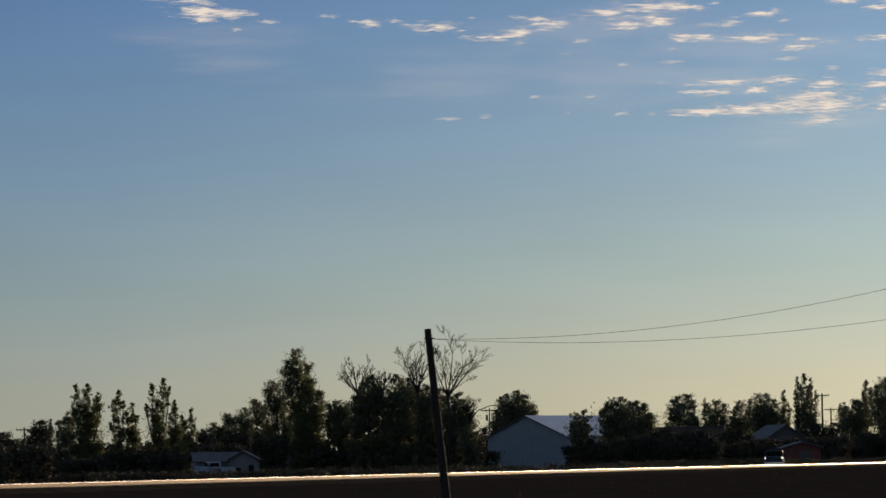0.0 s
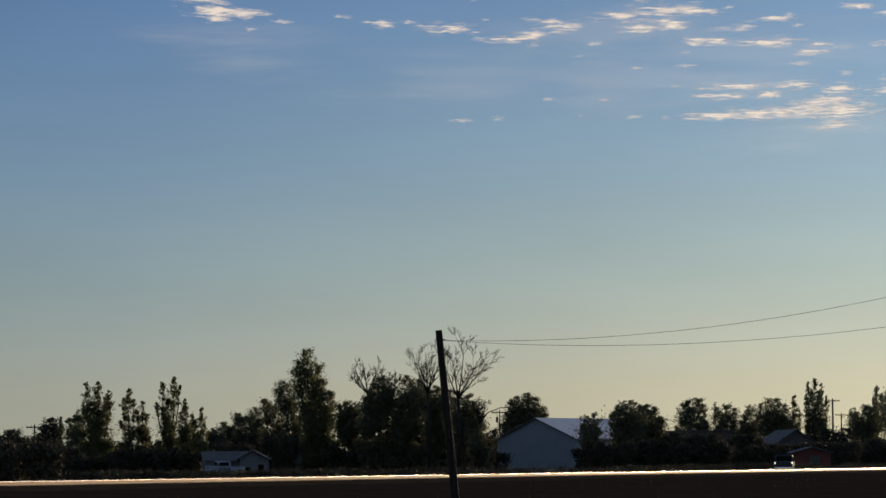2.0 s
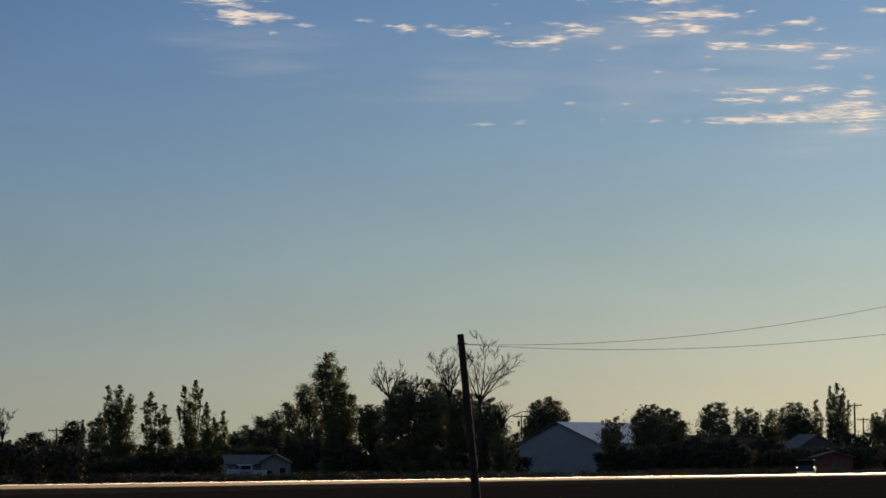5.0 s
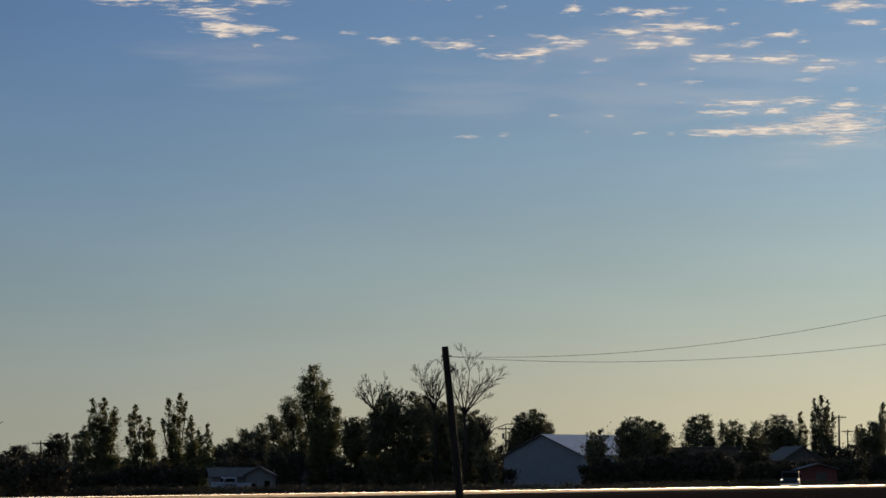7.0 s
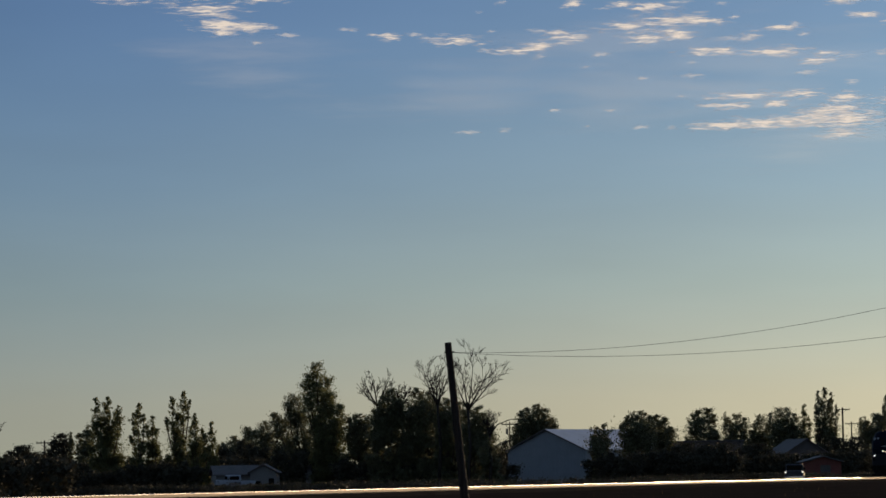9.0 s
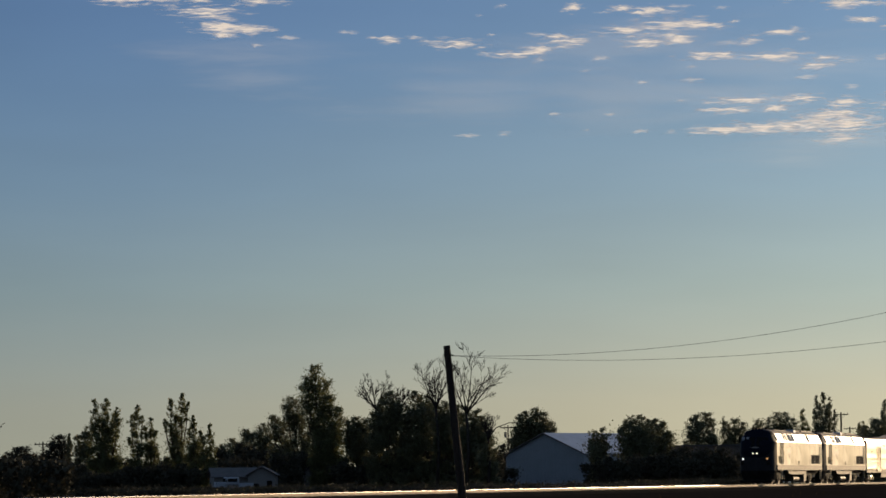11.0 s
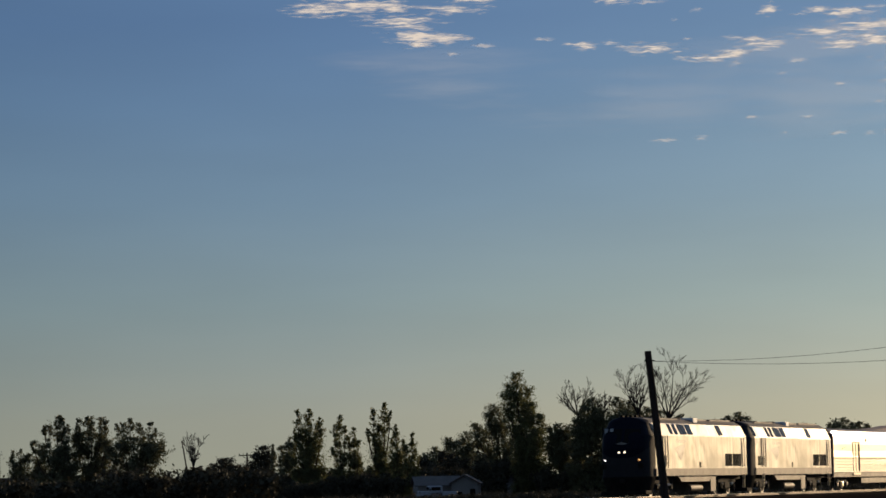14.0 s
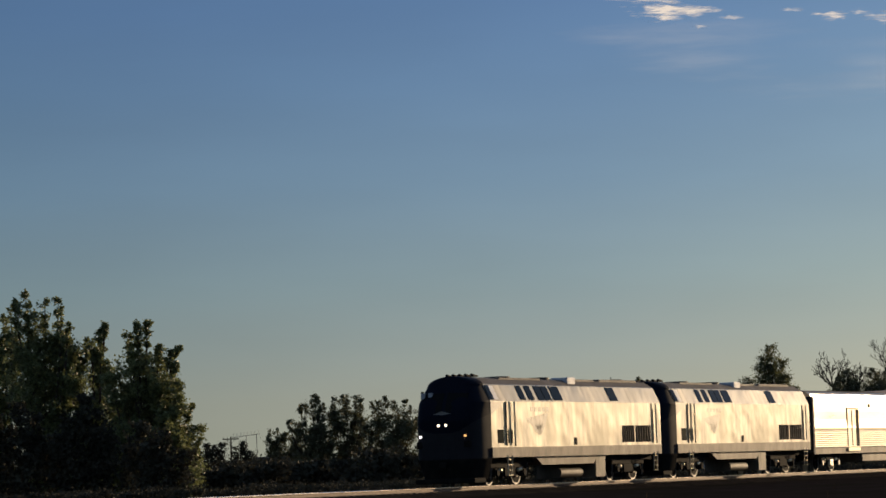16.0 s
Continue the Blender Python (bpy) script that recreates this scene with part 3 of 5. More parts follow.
def baggage_car(m):
    car = thing("baggage_car", m, "bright stainless steel baggage car with recessed doors", "railway car", "train")
    L = 14.0
    half = fluted(1.25, 2.2, 9, 1.50) + [(1.513, 2.28), (1.490, 2.74), (1.489, 3.2), (1.462, 3.82), (1.39, 4.06), (1.15, 4.2), (0.6, 4.29), (0, 4.31)]
    body = part("body", loft([(-L, ring(half)), (L, ring(half))]), STAINLESS, car, "fluted stainless steel sides")
    side_panel("sill", car, -L + 0.1, L - 0.1, 0.92, 1.26, SILVER_LOW, y=1.47, depth=0.08, label="grimy side sill")
    part("roof", loft([(x, [(1.18, 4.20), (0.6, 4.305), (0, 4.33), (-0.6, 4.305), (-1.18, 4.20), (0, 4.25)]) for x in (-L, L)]), ROOF, car)
    part("roof_fairing", loft([(1.6, [(1.1, 4.2), (0.6, 4.32), (-0.6, 4.32), (-1.1, 4.2)]), (-5, [(1.15, 4.2), (0.7, 4.5), (-0.7, 4.5), (-1.15, 4.2)]),
                               (-10, [(1.25, 4.18), (0.95, 4.75), (-0.95, 4.75), (-1.25, 4.18)]), (-L, [(1.35, 4.1), (1.05, 4.84), (-1.05, 4.84), (-1.35, 4.1)])]), FAIRING, car, "dusty brown roof fairing towards the taller coaches")
    for x in (7.4, -9.5):
        side_panel("door", body, x - 0.5, x + 0.90, 1.3, 3.3, STAINLESS, y=1.50, out=0.008, label="stainless sliding baggage door")
        side_panel("door_jamb", body, x + 0.90, x + 0.98, 1.32, 3.32, BLACK, y=1.50, out=0.02)
        side_panel("door_jamb", body, x - 0.98, x - 0.5, 1.32, 3.28, BLACK, y=1.50, out=0.02, label="dark recess behind the sliding door")
        side_panel("door_rib", body, x + 0.15, x + 0.22, 1.34, 3.25, SILVER_LOW, y=1.50, out=0.03)
        side_panel("door_rail", body, x - 1.05, x + 1.05, 3.33, 3.38, SILVER_LOW, y=1.50, out=0.03)
        side_panel("door_step", car, x - 1.0, x + 1.0, 1.05, 1.22, STAINLESS, y=1.50, out=0.05)
        side_panel("window", body, x - 3.0, x - 2.8, 3.4, 3.6, GLASS, y=1.50, out=0.012)
    part("equipment_box", boxed(-5.5, 5.6, -1.35, 1.35, 0.45, 0.92, bevel=0.04), SILVER_LOW, car)
    for s in (1, -1):
        part("diaphragm", boxed(s * L - 0.02 if s > 0 else -L - 0.4, L + 0.4 if s > 0 else -L + 0.02, -0.8, 0.8, 1.1, 3.8, bevel=0.05), RUBBER, car)
        part("coupler", boxed(min(s * L, s * (L + 0.5)), max(s * L, s * (L + 0.5)), -0.15, 0.15, 0.75, 1.0), BLACK, car)
        part("end_cap", boxed(min(s * (L - 0.25), s * (L + 0.03)), max(s * (L - 0.25), s * (L + 0.03)), -1.52, 1.52, 0.95, 3.95, bevel=0.03), RUBBER, car, "dark car end")
        coach_bogie(car, s * 10.6)
    return car


def bilevel_coach(m):
    car = thing("bilevel_coach", m, "tall stainless steel double-deck passenger coach", "railway car", "train")
    L = 12.75
    half = [(1.50, 0.55)] + fluted(0.75, 1.4, 6, 1.52) + [(1.52, 1.5), (1.52, 2.55), (1.52, 3.2), (1.52, 4.3), (1.40, 4.68), (1.0, 4.86), (0, 4.93)]
    body = part("body", loft([(-L, ring(half)), (L, ring(half))]), STAINLESS, car, "stainless steel double-deck sides")
    part("roof", loft([(x, [(1.05, 4.85), (0, 4.95), (-1.05, 4.85), (0, 4.88)]) for x in (-L, L)]), ROOF, car)
    for k in range(12):
        x = 10.0 - 1.75 * k
        side_panel("window", body, x - 0.6, x + 0.6, 3.35, 4.0, GLASS, y=1.52, out=0.012, label="upper-deck window")
        if 2 < k < 11:
            side_panel("window", body, x - 0.55, x + 0.55, 1.6, 2.3, GLASS, y=1.52, out=0.012, label="lower-deck window")
    side_panel("stripe", body, -L, L, 2.72, 2.92, LIVERY, y=1.52, out=0.006, label="faded livery stripe")
    for s in (1, -1):
        part("diaphragm", boxed(min(s * L, s * (L + 0.4)), max(s * L, s * (L + 0.4)), -0.8, 0.8, 2.6, 4.75, bevel=0.05), RUBBER, car)
        part("coupler", boxed(min(s * L, s * (L + 0.5)), max(s * L, s * (L + 0.5)), -0.15, 0.15, 0.75, 1.0), BLACK, car)
        coach_bogie(car, s * 9.9)
    return car


HOME = pose(0, 0, 0)
TRAIN = [(locomotive(HOME, (WHITE_LAMP, AMBER)), 0.0), (locomotive(HOME, (RUBBER, RUBBER)), 21.03), (baggage_car(HOME), 45.55), (bilevel_coach(HOME), 73.0), (bilevel_coach(HOME), 99.3)]


# ---- trees ----
def tube(path, radii, n=7):
    """Tapered tube through points: vertices and faces."""
    v, f = [], []
    for i, (p, r) in enumerate(zip(path, radii)):
        way = (Vector(path[min(i + 1, len(path) - 1)]) - Vector(path[max(i - 1, 0)])).normalized()
        side = way.cross(Vector((0.31, 0.95, 0.1))).normalized()
        other = way.cross(side)
        for k in range(n):
            a = 2 * math.pi * k / n
            v.append(Vector(p) + side * (r * math.cos(a)) + other * (r * math.sin(a)))
    for i in range(len(path) - 1):
        for k in range(n):
            f.append((i * n + k, i * n + (k + 1) % n, (i + 1) * n + (k + 1) % n, (i + 1) * n + k))
    f.append(tuple(range(n))[::-1])
    f.append(tuple(range((len(path) - 1) * n, len(path) * n)))
    return v, f


def tubes_ob(name, list_of_tubes, material, parent, label=""):
    v, f = [], []
    for tv, tf in list_of_tubes:
        k = len(v)
        v += tv
        f += [tuple(i + k for i in q) for q in tf]
    return mesh_ob(name, v, f, material, parent, label, True)


def leaf_mesh(name, centres, size, rng, material, parent, label):
    """Pointed four-cornered leaves, folded along the middle, at the given centres."""
    n = len(centres)
    d = rng.normal(size=(n, 3))
    d /= np.linalg.norm(d, axis=1)[:, None]
    e = np.cross(d, rng.normal(size=(n, 3)))
    e /= np.linalg.norm(e, axis=1)[:, None]
    g = np.cross(d, e)
    s = (size * rng.uniform(0.6, 1.35, n))[:, None]
    co = np.empty((n, 4, 3), np.float32)
    co[:, 0], co[:, 2] = centres - d * s * 0.62, centres + d * s * 0.62
    co[:, 1], co[:, 3] = centres + e * s * 0.45 + g * s * 0.16, centres - e * s * 0.45 + g * s * 0.16
    me = bpy.data.meshes.new(name)
    me.vertices.add(4 * n)
    me.vertices.foreach_set("co", co.ravel())
    me.loops.add(4 * n)
    me.loops.foreach_set("vertex_index", np.arange(4 * n, dtype=np.int32))
    me.polygons.add(n)
    me.polygons.foreach_set("loop_start", np.arange(0, 4 * n, 4, dtype=np.int32))
    me.materials.append(material)
    me.update(calc_edges=True)
    ob = new(name, me)
    ob.parent = parent
    return tagged(ob, label)


STYLES = {
    # lift of the shoots, shoots to the square metre, leaves on a shoot, leaf size, part of the height that a plume fills, outline,
    # height and span of the inner body, leaf, label
    "poplar": (1.0, 2.8, 44, 0.18, 0.5, "spire", 0.62, 1.0, LEAF, "upright young cottonwood with ragged leafy shoots"),
    "upright": (1.8, 3.2, 36, 0.19, 0.6, "spire", 0.55, 0.8, LEAF_DARK, "narrow upright poplar with feathery shoots"),
    "fir": (0.5, 6.0, 28, 0.18, 0.9, "cone", 0.6, 0.6, LEAF_DARK, "small dark pointed evergreen among the bushes"),
    "round": (0.6, 2.6, 50, 0.19, 0.55, "dome", 0.88, 1.0, LEAF_DARK, "dense dark broadleaf tree in evening shade"),
    "elm": (0.7, 2.4, 46, 0.18, 0.5, "dome", 0.80, 1.2, LEAF_DARK, "old elm with forked limbs and sky between its lobes"),
    "lobed": (0.6, 2.6, 46, 0.18, 0.4, "dome", 0.56, 0.4, LEAF_DARK, "broadleaf tree with uneven spreading lobes"),
    "tall": (0.8, 2.8, 46, 0.18, 0.4, "dome", 0.60, 0.6, LEAF, "tall leaning cottonwood above its neighbours"),
    "cotton": (0.6, 2.7, 60, 0.155, 0.4, "dome", 0.86, 0.9, LEAF_SUN, "large cottonwood, its yellow-green leaves lightened for the sun"),
    "bush": (0.9, 3.6, 30, 0.22, 0.95, "dome", 0.0, 0.0, SHADED_SHRUB, "unkempt bush beside the tree line, leaves darkened for shade"),
    "scrub": (0.9, 2.4, 26, 0.29, 1.0, "dome", 0.0, 0.0, SHADED_SHRUB, "dense undergrowth between the trunks, leaves darkened for shade"),
    "weeds": (1.2, 6.0, 18, 0.13, 1.0, "dome", 0.0, 0.0, SHADED_SHRUB, "low weeds and brush along the track bank, leaves darkened for shade"),
}
LOW = ("bush", "scrub", "weeds")
tree_count = itertools.count(100)


def tree(style, x, y, plumes):
    """A tree whose crown is made of plumes, each (sideways, top, width) and perhaps its length, on limbs from one trunk."""
    lift, density, per, leaf, part_of, outline, body_high, body_span, leaves, label = STYLES[style]
    rng = np.random.default_rng(next(tree_count))
    kind = "bush" if style in LOW else "tree"
    ob = thing(kind, pose(x, y, GROUND_FAR - 0.05), label, kind, "tree line")
    h = max(p[1] for p in plumes)
    wide = max(p[0] + p[2] / 2 for p in plumes) - min(p[0] - p[2] / 2 for p in plumes)
    centres, sizes, limbs = [], [], []
    th = 0.013 * h + 0.05
    # the inner body under the plumes: many clumps inside the crown's outline, down to the brush
    body = []
    left, right = min(p[0] - 0.3 * p[2] for p in plumes), max(p[0] + 0.3 * p[2] for p in plumes)
    for k in range(int(wide * h * body_high / (1.4 if style in ("cotton", "elm") else 2.0)) if body_high else 0):
        f = rng.uniform(0.06, 1.0)
        bx = (left + (right - left) * rng.uniform(0, 1)) * (body_span + (1 - body_span) * 0.5 * (1 - f))
        local = max([p[1] for p in plumes if abs(p[0] - bx) < 0.6 * p[2] + 0.35] or [0.6 * h])
        w = rng.uniform(0.16, 0.30) * min(wide, 7.0) + 0.35
        long = w * rng.uniform(0.8, 1.4)
        body.append((bx, max(long + 0.1, local * body_high * f * rng.uniform(0.92, 1.04)), w, long))
    for p in [*plumes, *body]:
        dx, top, w = p[:3]
        inside = p in body
        w *= 1.05 if inside else 1.05 if outline == "spire" else 1.2
        long = p[3] * 1.15 if len(p) > 3 else part_of * top
        long = min(long, top - 0.05)
        dy = rng.uniform(-0.30, 0.30) * wide
        tip = np.array([dx, dy, top])
        foot = np.array([dx * (0.86 if len(p) > 3 else 0.8), dy * 0.8, top - long])
        n = max(12, int(density * long * w * 1.25))
        s = rng.uniform(0, 1, n) ** 0.85
        if outline == "spire":
            reach = np.clip(0.45 + 1.4 * s, 0, 1) * (1.0 - 0.82 * s ** 2.0)
        elif outline == "cone":
            reach = 1.05 - 0.95 * s
        else:
            reach = np.clip(0.6 + 1.2 * s, 0, 1) * np.sqrt(np.clip(1.02 - s ** 2.4, 0.03, 1))
        a = rng.uniform(0, 2 * math.pi, n)
        l = w / 2 * reach * rng.uniform(0.3, 1.55, n)
        up = lift * rng.uniform(0.5, 1.5, n) * l
        room = np.maximum(0.06, 1.015 * top - (foot[2] + (tip[2] - foot[2]) * s))
        up = np.minimum(up, room)
        start = foot + (tip - foot) * s[:, None]
        way = np.stack([np.cos(a) * l, np.sin(a) * l, up], 1)
        q = 1.04 - 0.66 * rng.uniform(0, 1, (n, per)) ** 1.3
        pts = start[:, None, :] + way[:, None, :] * q[:, :, None]
        pts = pts + rng.normal(size=(n, per, 3)) * (0.11 * l + 0.25 * leaf + 0.03)[:, None, None]
        keep = rng.uniform(0, 1, (n, per)) < rng.uniform(0.45, 1.0, n)[:, None]
        pts = pts[keep]
        centres.append(pts)
        sizes.append(np.full(len(pts), leaf))
        # larger inner leaves close the middle of the plume
        m = int(n * per * (0.12 if inside else 0.06 if style in ("poplar", "upright", "elm", "cotton") else 0.12))
        s2 = rng.uniform(0, 0.85, m)
        a2, r2 = rng.uniform(0, 2 * math.pi, m), w / 2 * 0.62 * np.sqrt(rng.uniform(0, 1, m))
        inner = foot + (tip - foot) * s2[:, None] + np.stack([np.cos(a2) * r2, np.sin(a2) * r2, 0.3 * r2], 1)
        centres.append(inner)
        sizes.append(np.full(m, leaf * 1.5))
        if style not in LOW and not inside:
            fork = Vector((0, 0, max(0.12 * h, 0.45 * (top - long))))
            f = Vector(foot)
            bend = fork.lerp(f, 0.55) + Vector((0.12 * dx, 0, -0.02 * h))
            limbs.append(tube([fork, bend, f, f.lerp(Vector(tip), 0.5), Vector(tip) - Vector((0, 0, 0.1))], [th * 0.55, th * 0.42, th * 0.34, th * 0.2, th * 0.06], 6))
    centres, sizes = np.vstack(centres), np.concatenate(sizes)
    centres[:, 2] = np.maximum(centres[:, 2], 0.03)
    leaf_mesh("crown", centres, sizes, rng, leaves, ob, "ragged leafy crown")
    stem = [(0.05 * h * 0.15 * math.sin(5 * f), 0, h * f) for f in (0, 0.1, 0.22, 0.36, 0.5)]
    trunk = tubes_ob("trunk", [tube(stem, [th * 1.3, th, th * 0.8, th * 0.6, th * 0.25], 9)], BARK, ob, "dark furrowed trunk")
    for t in limbs:
        tubes_ob("limb", [t], BARK, trunk)
    return ob


def mound(style, x, y, high, wide, span):
    """A thicket of a few plumes."""
    n = 4 if style == "scrub" else 3
    tree(style, x, y, [(wide * ((k + 0.5) / n - 0.5) + span.uniform(-0.3, 0.3), high * span.uniform(0.72, 1.0), wide / n * span.uniform(1.1, 1.7)) for k in range(n)])


tree("bush", -76.5, 577.0, [(-1.4, 6.7, 2.5), (0.5, 7.6, 3.3), (2.1, 6.6, 2.3)])
tree("bush", -72.4, 577.0, [(-1.0, 6.3, 1.9), (1.0, 7.1, 2.1)])
tree("bush", -68.6, 569.0, [(-0.9, 8.4, 2.1), (0.1, 9.5, 2.7), (1.2, 8.9, 1.9)])
tree("fir", -66.3, 565.0, [(0.0, 9.9, 1.4)])
tree("round", -63.5, 560.0, [(-0.8, 9.4, 1.7), (0.3, 10.8, 1.7), (1.1, 10.0, 1.5)])
tree("poplar", -58.0, 542.0, [(-1.4, 14.8, 1.8, 5.5), (0.3, 15.0, 2.4, 6.8), (2.3, 13.6, 1.6, 4.6), (1.5, 12.7, 2.5, 5.5), (-2.3, 11.9, 1.1, 2.7), (-0.5, 11.8, 4.2, 9.1), (0.6, 10.2, 4.4, 10.0)])
tree("poplar", -51.8, 534.0, [(-0.2, 13.6, 1.7, 4.1), (-1.1, 12.2, 1.2, 3.1), (0.7, 12.1, 1.3, 3.2), (-0.3, 9.5, 2.7, 8.1)])
tree("poplar", -49.9, 535.0, [(0.1, 11.8, 1.4, 3.6), (-0.7, 10.1, 1.8, 4.5), (0.8, 9.8, 1.4, 3.6), (0.2, 7.7, 3.2, 7.2)])
tree("poplar", -45.5, 534.0, [(0.8, 15.5, 1.8, 5.4), (-1.0, 14.7, 1.4, 5.4), (1.8, 14.1, 1.1, 2.7), (-2.0, 11.9, 0.9, 2.3), (-0.1, 12.1, 3.2, 8.1), (-0.5, 9.4, 3.0, 9.0)])
tree("poplar", -42.1, 527.0, [(-0.2, 11.8, 1.9, 5.3), (-0.9, 9.9, 1.4, 3.5), (0.8, 9.5, 1.9, 5.3), (0.1, 7.5, 4.4, 7.1)])
tree("poplar", -40.0, 525.0, [(0.2, 10.4, 1.4, 4.4), (-0.7, 8.8, 1.4, 3.5), (0.7, 8.0, 1.6, 3.5), (-0.1, 6.6, 2.6, 6.2)])
tree("round", -49.1, 700.0, [(-1.2, 9.2, 2.8), (1.0, 10.4, 3.1), (2.8, 9.4, 3.1)])
tree("round", -44.2, 715.0, [(-1.9, 12.5, 3.4), (-0.2, 11.8, 3.4), (1.5, 13.7, 2.6), (2.6, 11.3, 2.9)])
tree("round", -29.2, 540.0, [(-1.0, 7.2, 2.2), (0.4, 7.9, 2.7), (1.6, 6.8, 2.4)])
tree("lobed", -25.4, 525.0, [(-1.1, 14.3, 2.8, 4.1), (-2.1, 13.2, 2.5, 3.5), (-4.1, 11.6, 2.3, 3.0), (-4.8, 10.6, 1.9, 2.6), (-3.0, 10.6, 2.8, 3.2), (-0.8, 11.9, 3.0, 4.4), (0.5, 11.0, 2.3, 5.3), (1.2, 8.9, 3.5, 7.1)])
tree("tall", -21.7, 520.0, [(-1.3, 19.0, 2.4, 3.8), (-2.5, 17.3, 2.3, 4.4), (-1.3, 16.1, 3.5, 6.1), (0.0, 16.9, 2.1, 5.2), (-2.8, 13.7, 1.9, 2.6), (0.7, 14.7, 2.3, 6.1), (0.1, 12.3, 3.7, 7.9), (2.4, 12.7, 1.9, 5.2), (1.7, 10.1, 4.2, 7.9)])
tree("round", -16.7, 518.0, [(-1.1, 10.7, 2.1), (0.1, 11.2, 2.1), (1.5, 11.0, 1.9), (0.3, 9.1, 3.5)])
tree("round", -11.9, 511.0, [(-1.9, 11.4, 2.2), (-0.6, 13.7, 1.9), (0.7, 14.8, 2.6), (1.9, 13.4, 2.2), (0.4, 11.9, 4.3)])
tree("round", -6.5, 511.0, [(-2.3, 12.5, 2.1), (-0.9, 14.8, 2.6), (0.8, 14.2, 2.4), (0.4, 12.3, 4.8), (2.0, 13.1, 2.1)])
tree("round", -2.8, 506.0, [(-1.2, 12.6, 2.2), (0.2, 13.0, 2.4), (1.2, 12.3, 2.4), (-0.1, 10.8, 4.2)])
tree("round", 0.9, 500.0, [(-1.9, 12.5, 2.0), (-0.7, 12.1, 2.4), (1.0, 11.6, 2.4), (2.1, 10.6, 1.8), (0.4, 9.4, 4.7), (2.4, 7.9, 2.0)])
tree("round", 3.3, 497.0, [(-0.8, 6.4, 3.0), (0.7, 5.8, 1.8), (1.3, 4.3, 1.5)])
tree("bush", 5.9, 577.0, [(-0.7, 5.6, 1.9), (0.6, 7.3, 2.1)])
tree("round", 14.9, 735.0, [(-2.8, 15.4, 2.5), (-1.3, 16.1, 2.7), (0.7, 16.8, 3.2), (2.4, 15.8, 3.0), (3.9, 14.0, 2.5), (-2.3, 12.5, 3.2), (-4.5, 10.1, 3.7), (0.9, 13.3, 6.2)])
tree("round", 20.9, 525.0, [(-0.6, 8.8, 1.8), (0.6, 9.1, 2.1), (-1.2, 7.2, 1.4), (0.1, 6.4, 3.5)])
tree("round", 26.5, 528.0, [(-1.3, 10.2, 2.0), (-0.3, 11.0, 2.1), (1.2, 11.1, 2.3), (2.4, 10.3, 2.1), (0.3, 9.0, 5.1)])
tree("round", 30.7, 532.0, [(-0.8, 10.4, 2.1), (0.4, 10.0, 2.3), (1.6, 8.5, 2.1), (0.1, 7.7, 4.5)])
tree("bush", 33.8, 525.0, [(-1.1, 5.3, 2.5), (0.5, 5.9, 3.0), (2.1, 5.0, 2.6)])
tree("bush", 38.8, 521.0, [(-1.3, 5.5, 3.0), (0.7, 5.6, 3.1), (2.2, 4.3, 2.3)])
tree("elm", 47.2, 682.0, [(-1.1, 13.3, 2.1, 4.6), (-0.0, 14.1, 2.1, 4.6), (1.8, 14.3, 3.0, 5.7), (-1.8, 11.5, 1.4, 2.3), (3.0, 13.2, 1.8, 4.6), (0.4, 12.2, 4.8, 6.3)])
tree("elm", 55.0, 691.0, [(-2.1, 13.8, 1.2, 3.5), (-1.2, 12.6, 2.3, 4.6), (0.3, 13.1, 3.0, 5.8), (2.0, 12.4, 2.1, 5.1), (0.2, 10.8, 5.1, 5.8)])
tree("elm", 60.1, 691.0, [(-1.0, 11.9, 1.9, 4.6), (0.2, 13.0, 2.3, 5.1), (1.6, 11.3, 2.6, 5.1), (-1.9, 9.9, 2.6, 4.2)])
tree("elm", 64.0, 686.0, [(-2.1, 13.4, 2.1, 4.6), (-0.4, 14.3, 2.5, 5.1), (1.3, 14.2, 2.8, 5.3), (2.8, 13.0, 2.1, 5.8), (2.9, 10.3, 2.1, 4.6), (-0.0, 11.7, 5.3, 6.9)])
tree("poplar", 70.3, 700.0, [(0.0, 15.1, 1.9, 5.2), (0.9, 12.5, 1.6, 4.2), (-0.5, 11.6, 1.4, 3.5)])
tree("upright", 74.3, 700.0, [(0.4, 18.7, 1.6, 8.2), (-1.3, 17.9, 1.3, 7.1), (1.8, 17.6, 1.4, 8.2), (-0.5, 16.2, 1.6, 7.1), (1.0, 16.2, 2.1, 8.2), (-1.8, 15.3, 1.2, 4.7), (2.6, 15.0, 1.4, 5.9), (-0.7, 11.5, 3.5, 8.2), (1.5, 10.3, 4.0, 7.1)])
tree("upright", 86.1, 735.0, [(-0.1, 12.9, 1.1, 4.9), (0.9, 13.2, 1.2, 4.9)])
tree("upright", 85.5, 686.0, [(0.2, 16.8, 1.4, 5.8), (-0.5, 14.6, 1.4, 5.8), (1.1, 15.2, 1.6, 6.9)])
tree("round", 82.7, 682.0, [(-1.5, 11.3, 2.7), (0.2, 12.7, 3.0), (1.7, 12.0, 3.4), (0.2, 9.4, 6.4)])
tree("lobed", 88.0, 674.0, [(-1.9, 15.4, 2.5, 6.8), (-0.2, 16.7, 3.4, 7.9), (2.1, 15.3, 3.4, 7.9), (0.0, 12.5, 7.2, 12.4)])
tree("bush", 74.6, 665.0, [(-1.6, 7.6, 3.8), (0.7, 7.0, 3.4), (2.3, 7.8, 3.1)])
tree("bush", 49.7, 577.0, [(-1.9, 5.6, 2.9), (0.1, 6.0, 3.3), (2.0, 5.0, 2.5)])
